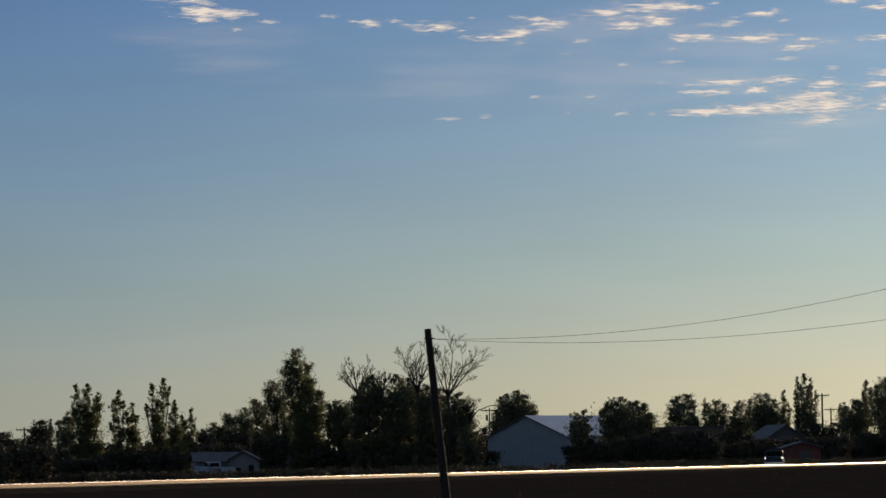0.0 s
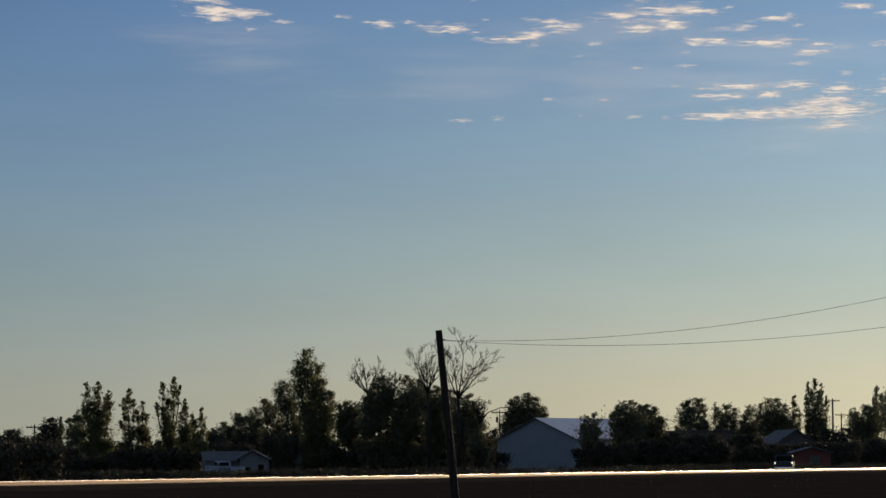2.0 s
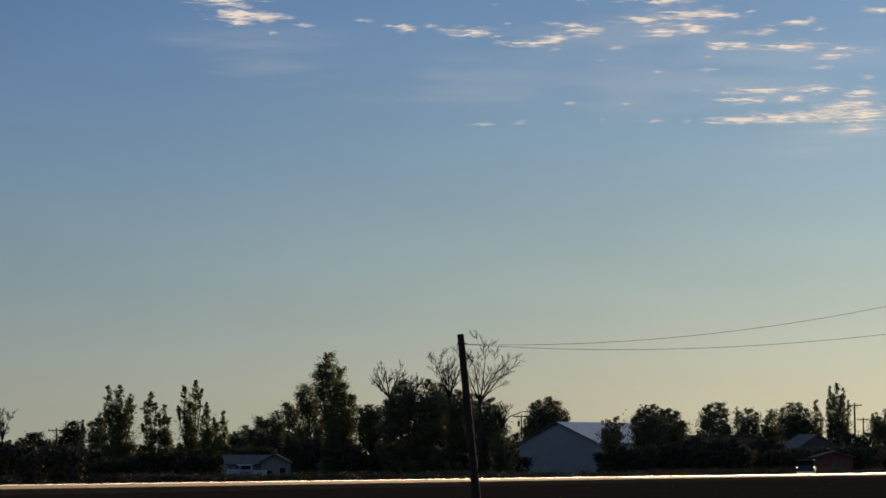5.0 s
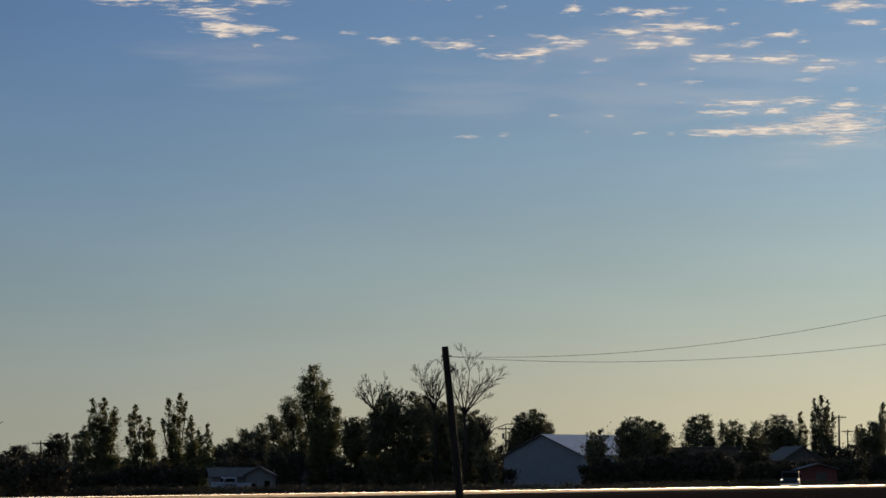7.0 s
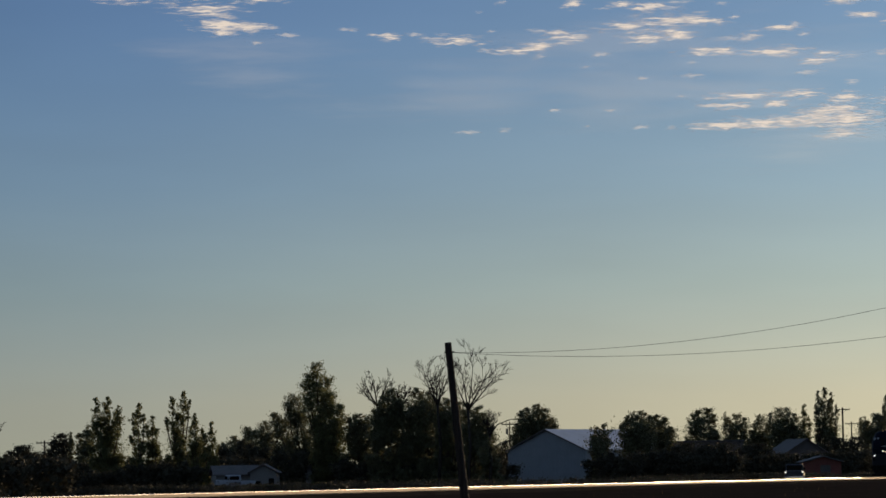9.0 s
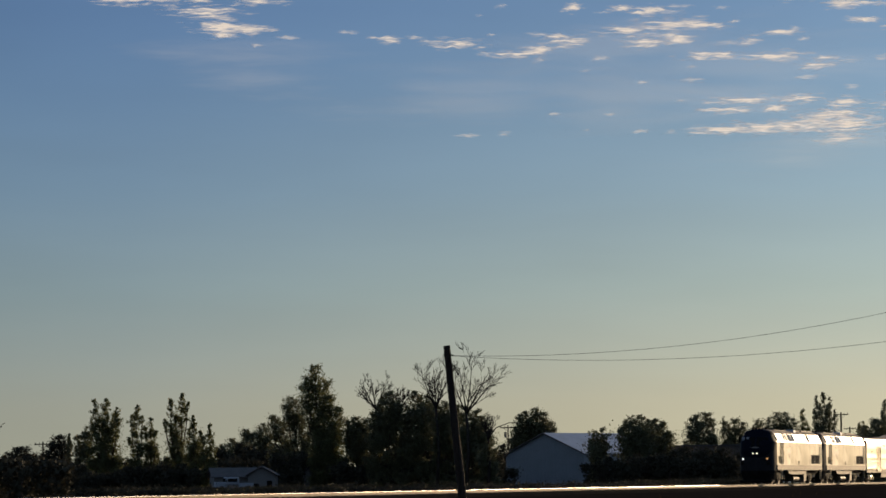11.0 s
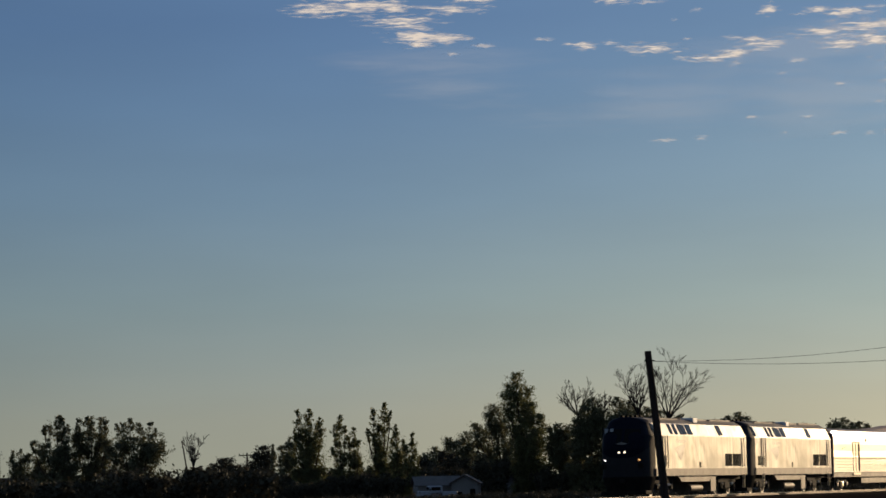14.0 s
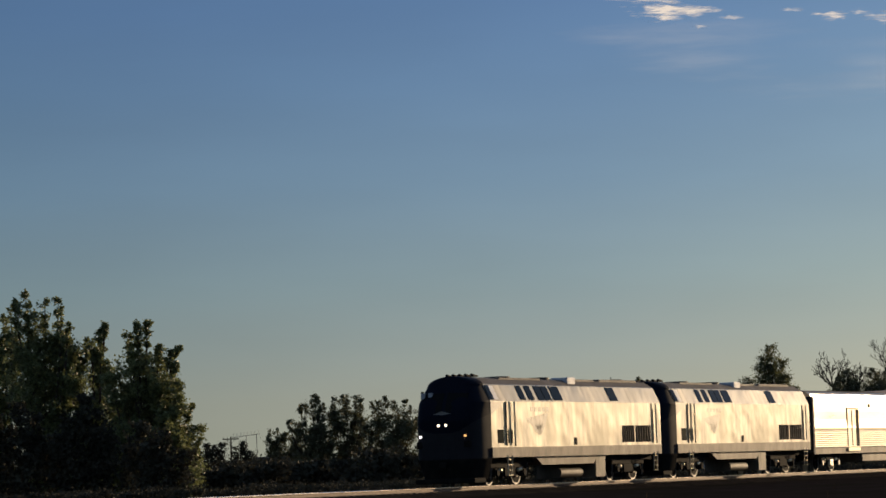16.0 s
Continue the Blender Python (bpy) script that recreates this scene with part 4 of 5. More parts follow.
tree("elm", -88.4, 458.0, [(-1.3, 8.2, 1.1, 3.1), (-0.4, 8.5, 1.1, 3.1), (0.6, 7.6, 1.7, 3.8), (1.8, 7.3, 2.0, 3.8), (-0.7, 6.8, 2.3, 3.8)])
tree("elm", -83.6, 455.0, [(-2.6, 9.3, 1.1, 1.4), (-1.8, 8.9, 1.2, 1.5), (-0.5, 9.0, 1.2, 2.0), (-0.6, 11.4, 1.2, 2.0), (-1.4, 11.5, 0.7, 1.1), (0.9, 12.7, 1.5, 3.1), (1.7, 12.9, 1.1, 3.1), (1.1, 10.5, 2.4, 4.6), (2.3, 11.7, 1.2, 3.8)])
tree("elm", -79.1, 458.0, [(-1.3, 12.4, 1.2, 3.1), (-0.4, 12.9, 1.5, 3.8), (0.6, 12.6, 1.2, 3.8), (-2.0, 11.4, 1.2, 3.1), (-0.6, 10.5, 2.6, 4.6), (1.8, 12.5, 1.4, 3.1), (2.6, 12.0, 1.2, 3.8), (1.6, 10.2, 2.5, 4.6)])
tree("elm", -71.8, 452.0, [(-2.6, 11.4, 1.1, 3.0), (-1.6, 11.5, 1.2, 3.5), (-0.4, 11.9, 1.5, 3.8), (0.6, 11.6, 1.2, 3.8), (-1.7, 9.2, 2.0, 3.8), (0.2, 9.3, 2.3, 4.6), (2.1, 11.5, 1.4, 3.8), (3.0, 10.7, 1.4, 3.8), (2.0, 8.7, 2.6, 4.6)])
tree("bush", -123.3, 577.0, [(-1.1, 8.0, 1.7), (0.3, 7.6, 2.1), (1.8, 8.0, 2.1), (-2.5, 6.7, 2.5)])
tree("bush", -118.0, 577.0, [(-1.4, 7.3, 1.6), (0.1, 8.1, 1.6), (1.2, 6.4, 2.1)])
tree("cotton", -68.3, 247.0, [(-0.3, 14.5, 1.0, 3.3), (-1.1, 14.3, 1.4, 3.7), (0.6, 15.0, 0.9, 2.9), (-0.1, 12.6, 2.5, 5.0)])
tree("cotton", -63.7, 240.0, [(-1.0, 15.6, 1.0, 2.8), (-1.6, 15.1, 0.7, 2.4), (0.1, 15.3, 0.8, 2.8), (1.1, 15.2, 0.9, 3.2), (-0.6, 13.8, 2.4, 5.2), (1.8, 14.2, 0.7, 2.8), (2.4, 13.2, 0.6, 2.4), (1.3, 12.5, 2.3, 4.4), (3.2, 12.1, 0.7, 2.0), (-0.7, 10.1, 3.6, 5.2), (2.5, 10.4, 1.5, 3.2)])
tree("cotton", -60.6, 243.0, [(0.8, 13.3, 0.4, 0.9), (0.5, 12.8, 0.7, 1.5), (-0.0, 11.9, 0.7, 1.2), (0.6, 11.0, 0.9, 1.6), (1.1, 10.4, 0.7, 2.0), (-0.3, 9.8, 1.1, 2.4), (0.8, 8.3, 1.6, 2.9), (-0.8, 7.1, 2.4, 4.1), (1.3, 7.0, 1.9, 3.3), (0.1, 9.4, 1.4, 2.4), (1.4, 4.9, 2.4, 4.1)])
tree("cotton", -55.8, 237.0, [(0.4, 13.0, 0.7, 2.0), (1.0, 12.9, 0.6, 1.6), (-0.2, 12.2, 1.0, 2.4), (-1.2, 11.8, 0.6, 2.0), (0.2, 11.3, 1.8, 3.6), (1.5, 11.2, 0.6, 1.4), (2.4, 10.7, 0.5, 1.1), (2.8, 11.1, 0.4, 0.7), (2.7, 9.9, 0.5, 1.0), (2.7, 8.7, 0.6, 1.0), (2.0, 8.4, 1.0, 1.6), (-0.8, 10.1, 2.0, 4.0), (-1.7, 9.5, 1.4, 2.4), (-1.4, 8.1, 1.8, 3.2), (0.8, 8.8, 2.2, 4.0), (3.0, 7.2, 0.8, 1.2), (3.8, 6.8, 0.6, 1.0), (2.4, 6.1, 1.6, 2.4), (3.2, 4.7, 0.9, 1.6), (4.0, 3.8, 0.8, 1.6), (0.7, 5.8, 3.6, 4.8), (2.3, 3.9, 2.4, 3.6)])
# dark bushes added in front stand for the shade on the cottonwoods' lower foliage
tree("bush", -58.5, 231.0, [(-2.0, 4.7, 1.7), (-1.1, 6.1, 1.7), (0.1, 7.5, 1.9), (1.1, 6.5, 1.7), (2.0, 4.8, 1.6)])
tree("bush", -63.0, 231.0, [(-1.8, 6.7, 1.7), (-0.9, 5.4, 1.7), (0.2, 7.1, 1.8), (1.1, 6.2, 1.7), (2.0, 4.8, 1.6)])
tree("bush", -52.9, 228.0, [(-2.1, 3.9, 1.5), (-1.1, 5.4, 1.8), (-0.1, 4.0, 1.7), (0.8, 4.8, 1.7), (1.8, 3.4, 1.7)])
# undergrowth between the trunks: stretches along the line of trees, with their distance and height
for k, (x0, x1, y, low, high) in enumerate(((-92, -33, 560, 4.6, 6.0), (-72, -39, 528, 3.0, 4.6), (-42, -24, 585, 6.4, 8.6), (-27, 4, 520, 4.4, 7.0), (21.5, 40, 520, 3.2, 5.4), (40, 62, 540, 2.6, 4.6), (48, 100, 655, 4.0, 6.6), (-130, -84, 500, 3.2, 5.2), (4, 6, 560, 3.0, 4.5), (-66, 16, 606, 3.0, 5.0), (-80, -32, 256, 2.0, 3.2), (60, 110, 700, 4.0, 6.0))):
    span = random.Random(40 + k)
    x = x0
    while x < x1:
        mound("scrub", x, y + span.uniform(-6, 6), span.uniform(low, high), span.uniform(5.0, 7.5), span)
        x += span.uniform(1.7, 2.9)

# low brush along the foot of the bank
brush = random.Random(77)
for x0, x1, y, high in ((-52, 20, 300, 0.98), (20, 58, 430, 1.2), (-60, -30, 215, 0.95)):
    x = x0
    while x < x1:
        mound("weeds", x, y + brush.uniform(-5, 5), high * brush.uniform(0.75, 1.0), brush.uniform(2.4, 3.6), brush)
        x += brush.uniform(1.1, 1.7)


def dead_tree(x, y, top, spread, lean, seed, start):
    """A bare tree: forked limbs that end in fine twigs."""
    rng = random.Random(seed)
    h = top - GROUND_FAR
    ob = thing("dead_tree", pose(x, y, GROUND_FAR - 0.05), "bare dead tree with forked leafless branches", "tree", "tree line")
    stem = [(0, 0, 0), (0.02 * h, 0, start * 0.5), (lean * 0.15, 0, start)]
    trunk = tubes_ob("trunk", [tube(stem, [0.30, 0.24, 0.18], 8)], DEAD, ob, "bleached bare trunk")
    twigs = []

    def grow(p, way, length, r, depth):
        pts, rad = [p], [r]
        q = p.copy()
        w = way.copy()
        bend = Vector((rng.uniform(-0.035, 0.035), rng.uniform(-0.035, 0.035), rng.uniform(0.0, 0.05)))
        for k in range(5):
            w = (w + bend + Vector((rng.uniform(-0.03, 0.03), rng.uniform(-0.03, 0.03), 0))).normalized()
            q = q + w * (length / 5)
            pts.append(q.copy())
            rad.append(max(0.018, r * (1 - 0.17 * (k + 1))))
        if depth < 2:
            tubes_ob("bough", [tube(pts, rad, 6)], DEAD, trunk)
        else:
            twigs.append(tube(pts, rad, 4))
        if depth < 3:
            for k in range((6, 5, 3)[depth]):
                i = rng.randint(1, 4)
                side = w.cross(Vector((rng.uniform(-0.5, 0.5), 1.0, rng.uniform(-0.5, 0.5)))).normalized() * (1 if k % 2 else -1)
                nw = (w + side * rng.uniform(0.35, 0.7) + Vector((0, rng.uniform(-0.3, 0.3), 0.1))).normalized()
                grow(pts[i], nw, length * rng.uniform(0.28, 0.52), max(0.024, rad[i] * 0.58), depth + 1)

    for k in range(5):
        way = Vector((lean * 0.2 + spread * (k - 2.0) / 3.6, rng.uniform(-0.3, 0.3), 1.0)).normalized()
        grow(Vector(stem[-1]), way, (h - start) * rng.uniform(0.62, 1.0), 0.14, 0)
    tagged(tubes_ob("twig_spray", twigs, DEAD, trunk, "fine bare twigs"), kind="stuff")
    return ob


dead_tree(-13.4, 512.8, 17.6, 1.9, -0.5, 5, 12.4)
dead_tree(-9.8, 511.0, 15.2, 1.0, 0.3, 8, 12.0)
dead_tree(-4.2, 504.0, 19.4, 0.9, -0.2, 11, 12.2)
dead_tree(0.2, 497.0, 20.2, 1.25, 1.0, 15, 11.2)
snag = dead_tree(3.4, 496.0, 10.4, 0.6, 0.4, 31, 7.4)
tubes_ob("arching_branch", [tube([(0, 0, 7.2), (1.2, -0.3, 9.0), (3.2, -0.4, 9.75), (5.0, -0.4, 9.7), (5.7, -0.4, 9.0)], [0.09, 0.075, 0.06, 0.045, 0.03], 6)], DEAD, snag, "long bare arching branch")
dead_tree(-80.0, 566.0, 11.2, 0.5, 0.0, 21, 6.5)


# ---- poles and wires ----
def leaning_pole(foot, top, r0, r1):
    ob = thing("utility_pole", pose(*foot), "old dark wooden pole leaning beside the track", "pole", "poles")
    way = Vector(top) - Vector(foot)
    part("shaft", rodded(way * -0.06, way, r0, r1, n=16), TIMBER, ob)
    n = way.normalized()
    part("insulator", rodded(way - n * 0.30 + Vector((-0.14, 0, 0)), way - n * 0.30 + Vector((0.2, 0, 0)), 0.025, n=8), BLACK, ob)
    part("pole_cap", rodded(way - n * 0.02, way + n * 0.03, r1 * 1.06, r1 * 0.9, n=16), TIMBER, ob)
    return ob


leaning_pole((-0.045, 115, -0.03), (-0.57, 115, 5.71), 0.15, 0.115)
leaning_pole((21.6, 102, -0.05), (21.5, 102, 8.56), 0.17, 0.12)


def wire(a, b):
    pts = []
    for k in range(33):
        s = 22 * k / 32
        pts.append((-0.52 + s, 115 - 13 * s / 22, 5.40 + a * s + b * s * s))
    ob = tubes_ob("overhead_wire", [tube(pts, [0.0065] * 33, 6)], WIRE, None)
    return tagged(ob, "thin grey sagging overhead wire from the leaning pole", "wire", "wires")


wire(-0.0579, 0.00874)
wire(-0.1007, 0.00709)


def utility_pole(x, y, top, arms=1, r=0.16, lamp=False, lean=0.0):
    ob = thing("utility_pole", pose(x, y, GROUND_FAR), "distant wooden utility pole with crossarm", "pole", "poles")
    h = top - GROUND_FAR
    part("shaft", rodded((0, 0, -0.3), (lean * h, 0, h), r * 1.25, r * 0.8, n=12), TIMBER, ob)
    for k in range(arms):
        z = h - 0.45 - 1.2 * k
        arm = part("crossarm", boxed(-1.45, 1.45, -0.09, 0.09, z - 0.09, z + 0.09, bevel=0.02), TIMBER, ob)
        for q in (-1.3, -0.6, 0.6, 1.3):
            part("insulator", rodded((q, 0, z + 0.08), (q, 0, z + 0.34), 0.06, 0.04, n=8), BLACK, arm)
        for s in (-1, 1):
            part("brace", rodded((0, 0.06, z - 0.8), (s * 0.8, 0.06, z - 0.05), 0.03, n=6), BLACK, arm)
    if lamp:
        part("transformer", rodded((-0.45, 0, h - 2.2), (-0.45, 0, h - 1.2), 0.24, n=14), WIRE, ob)
    return ob


utility_pole(-72.3, 577.5, 8.8)
utility_pole(75.3, 673.8, 14.1, r=0.2)
utility_pole(90.0, 787.5, 12.9, r=0.18)
utility_pole(7.7, 595.0, 11.0, lamp=True, r=0.12)
utility_pole(-120.0, 577.5, 9.2)
bare = thing("bare_pole", pose(-62.3, 437.5, GROUND_FAR), "thin crooked bare pole above the bushes", "pole", "poles")
part("shaft", rodded((0.3, 0, -0.2), (-0.45, 0, 5.3), 0.14, 0.11), TIMBER, bare)
part("upper_shaft", rodded((-0.43, 0.05, 4.9), (-1.0, 0, 8.7), 0.10, 0.07), TIMBER, bare)

aerial = thing("roof_aerial", pose(-117.2, 577.5, GROUND_FAR), "comb-like metal aerial on a tall mast", "aerial")
part("mast", rodded((1.8, 0, 0), (1.8, 0, 9.5), 0.06, n=8), WIRE, aerial)
part("mast_stay", rodded((0.0, 0, 0), (0.0, 0, 9.25), 0.05, n=8), WIRE, aerial)
part("boom", rodded((-2.6, 0, 8.98), (2.3, 0, 9.5), 0.05, n=8), WIRE, aerial)
for k in range(8):
    x = -2.3 + 0.63 * k
    z = 8.98 + 0.106 * (x + 2.6)
    part("element", rodded((x, -0.4, z), (x, 0.3, z + 0.72), 0.03, n=6), WIRE, aerial)


# ---- buildings ----
def gable_building(name, m, w, d, eave, ridge, wall, roof, label, category="building", over=0.35, ribs=0, openings=(), ground=-0.1):
    """Gable front towards -y, w wide, d deep; openings: (x, z, width, height, kind) on the front."""
    ob = thing(name, m, label, category, "buildings")
    bm = bmesh.new()
    prof = [(-w / 2, ground), (w / 2, ground), (w / 2, eave), (0, ridge), (-w / 2, eave)]
    a = [bm.verts.new((x, 0, z)) for x, z in prof]
    b = [bm.verts.new((x, d, z)) for x, z in prof]
    bm.faces.new(a)
    bm.faces.new(b[::-1])
    for i in range(5):
        bm.faces.new((a[i], b[i], b[(i + 1) % 5], a[(i + 1) % 5]))
    body = part("wall", bm, wall, ob)
    slope = (ridge - eave) / (w / 2)
    for s in (-1, 1):
        bm = bmesh.new()
        x1 = s * (w / 2 + over)
        pts = [(0, ridge + 0.03), (x1, eave - slope * over + 0.03), (x1, eave - slope * over + 0.17), (0, ridge + 0.17)]
        a = [bm.verts.new((x, -over, z)) for x, z in pts]
        b = [bm.verts.new((x, d + over, z)) for x, z in pts]
        bm.faces.new(a)
        bm.faces.new(b[::-1])
        for i in range(4):
            bm.faces.new((a[i], b[i], b[(i + 1) % 4], a[(i + 1) % 4]))
        side = part("roof", bm, roof, ob)
        bm = bmesh.new()
        rod(bm, (0, -over - 0.02, ridge + 0.08), (x1, -over - 0.02, eave - slope * over + 0.08), 0.10, n=6)
        part("fascia", bm, DARK_WALL, side)
    for k in range(ribs):
        x = -w / 2 + w * (k + 0.5) / ribs
        part("siding_rib", boxed(x - 0.02, x + 0.02, -0.012, 0.0, 0, eave + (ridge - eave) * (1 - abs(x) / (w / 2)) - 0.1), wall, body)
    for x, z, ww, hh, kind in openings:
        o = part(kind, boxed(x - ww / 2, x + ww / 2, -0.05, 0.03, z, z + hh), GLASS if kind == "window" else DARK_WALL, body)
        bm = bmesh.new()
        for x0, x1, z0, z1 in ((x - ww / 2 - 0.1, x - ww / 2, z, z + hh), (x + ww / 2, x + ww / 2 + 0.1, z, z + hh), (x - ww / 2 - 0.1, x + ww / 2 + 0.1, z + hh, z + hh + 0.1)):
            box(bm, x0, x1, -0.08, 0.0, z0, z1)
        part("frame", bm, wall, o)
    return ob


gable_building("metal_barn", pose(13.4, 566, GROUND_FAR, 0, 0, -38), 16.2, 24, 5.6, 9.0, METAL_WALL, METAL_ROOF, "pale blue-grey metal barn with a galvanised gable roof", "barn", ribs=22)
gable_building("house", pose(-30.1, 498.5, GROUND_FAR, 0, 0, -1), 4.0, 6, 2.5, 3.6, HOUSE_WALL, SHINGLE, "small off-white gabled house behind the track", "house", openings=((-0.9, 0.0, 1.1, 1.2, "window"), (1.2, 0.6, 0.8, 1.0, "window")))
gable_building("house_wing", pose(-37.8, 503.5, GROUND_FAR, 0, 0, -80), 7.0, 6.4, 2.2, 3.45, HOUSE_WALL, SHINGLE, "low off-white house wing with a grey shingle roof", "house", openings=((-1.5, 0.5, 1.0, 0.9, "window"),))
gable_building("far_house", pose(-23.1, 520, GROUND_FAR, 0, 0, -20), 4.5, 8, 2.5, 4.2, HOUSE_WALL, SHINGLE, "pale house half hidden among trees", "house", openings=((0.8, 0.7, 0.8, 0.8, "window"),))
gable_building("dark_house", pose(63.5, 630, GROUND_FAR, 0, 0, 12), 8.0, 12, 4.9, 7.4, DARK_WALL, SHINGLE, "dark brown gabled house below the poplars", "house", openings=((0, 1.0, 1.2, 1.4, "window"),))
gable_building("red_shed", pose(55.4, 525, GROUND_FAR, 0, 0, 3), 5.8, 6, 2.8, 3.6, RED_WALL, SHINGLE, "weathered barn-red wooden shed in shade", "shed", openings=((0.4, 0.0, 1.6, 2.3, "door"),))


def flat_building(m, w, d, h, label):
    ob = thing("warehouse", m, label, "building", "buildings")
    body = part("wall", boxed(-w / 2, w / 2, 0, d, -0.1, h), DARK_WALL, ob)
    part("roof", boxed(-w / 2 - 0.3, w / 2 + 0.3, -0.3, d + 0.3, h, h + 0.22, bevel=0.03), SHINGLE, ob)
    for k in range(4):
        x = -w / 2 + w * (k + 0.5) / 4
        part("window", boxed(x - 0.6, x + 0.6, -0.04, 0.02, 2.2, 3.4), GLASS, body)
    return ob


flat_building(pose(43.4, 604, GROUND_FAR), 12.5, 14, 7.0, "long dark flat-roofed building behind the bushes")
flat_building(pose(-115.3, 597, GROUND_FAR), 8.5, 8, 5.4, "low dark flat-roofed shed among bushes")


def parked_truck(x, y, turn, paint, lamp, label):
    ob = thing("pickup_truck", pose(x, y, GROUND_FAR, 0, 0, turn), label, "truck", "parked trucks")
    cab = part("cab", boxed(-0.9, 1.1, -1.0, 1.0, 1.0, 2.15, bevel=0.18), paint, ob)
    part("bonnet", boxed(0.9, 2.5, -1.05, 1.05, 0.7, 1.42, bevel=0.12), paint, ob)
    part("load_bed", boxed(-3.0, -0.8, -1.05, 1.05, 0.7, 1.3, bevel=0.06), paint, ob)
    part("windscreen", boxed(1.0, 1.13, -0.85, 0.85, 1.45, 2.0, bevel=0.03), GLASS, cab)
    part("bumper", boxed(2.45, 2.65, -1.05, 1.05, 0.5, 0.75, bevel=0.05), CHROME, ob)
    for s in (-1, 1):
        part("side_window", boxed(-0.6, 0.75, s * 1.0 - 0.02, s * 1.0 + 0.02, 1.45, 1.95, bevel=0.01), GLASS, cab)
        # on the slate-blue truck these discs glow in place of two sun glints
        part("headlight", rodded((2.4, s * 0.95, 1.22), (2.56, s * 0.95, 1.22), 0.09, n=16), lamp, ob, "headlight")
        part("mirror", boxed(0.9, 1.05, s * 1.15 - 0.1, s * 1.15 + 0.1, 1.45, 1.75, bevel=0.03), BLACK, cab)
        for xx in (1.7, -2.0):
            wheel = part("wheel", rodded((xx, s * 0.8, 0.42), (xx, s * 1.06, 0.42), 0.42, n=18), RUBBER, ob)
            part("rim", rodded((xx, s * 1.05, 0.42), (xx, s * 1.075, 0.42), 0.24, n=14), WHEEL, wheel)
    return ob


parked_truck(37.4, 385, -97, CAR_PAINT, GLINT_GLOW, "slate-blue pickup truck with glowing sun glints behind the track")
parked_truck(-33.6, 486, -165, PALE_PAINT, GLASS, "pale pickup truck parked before the small house")

# ---- weeds on the near side ----
rng = np.random.default_rng(7)
n = 250
v, f = [], []
pu, pw = rng.uniform(20, 330, n), rng.uniform(-34, -4, n)
tall = rng.uniform(0.08, 0.35, n) * (1 + 1.2 * (rng.uniform(0, 1, n) > 0.97))
for i in range(n):
    a = rng.uniform(0, 6.28)
    dx, dy = 0.02 * math.cos(a), 0.02 * math.sin(a)
    lx, ly = rng.uniform(-0.12, 0.12, 2)
    k = len(v)
    v += [(pu[i] - dx, pw[i] - dy, -0.1), (pu[i] + dx, pw[i] + dy, -0.1), (pu[i] + lx, pw[i] + ly, tall[i] - 0.02)]
    f.append((k, k + 1, k + 2))
weeds = mesh_ob("weeds", v, f, WEED)
weeds.matrix_basis = TRACK
tagged(weeds, "sparse dry tan weeds and grass before the track", "grass", kind="stuff")

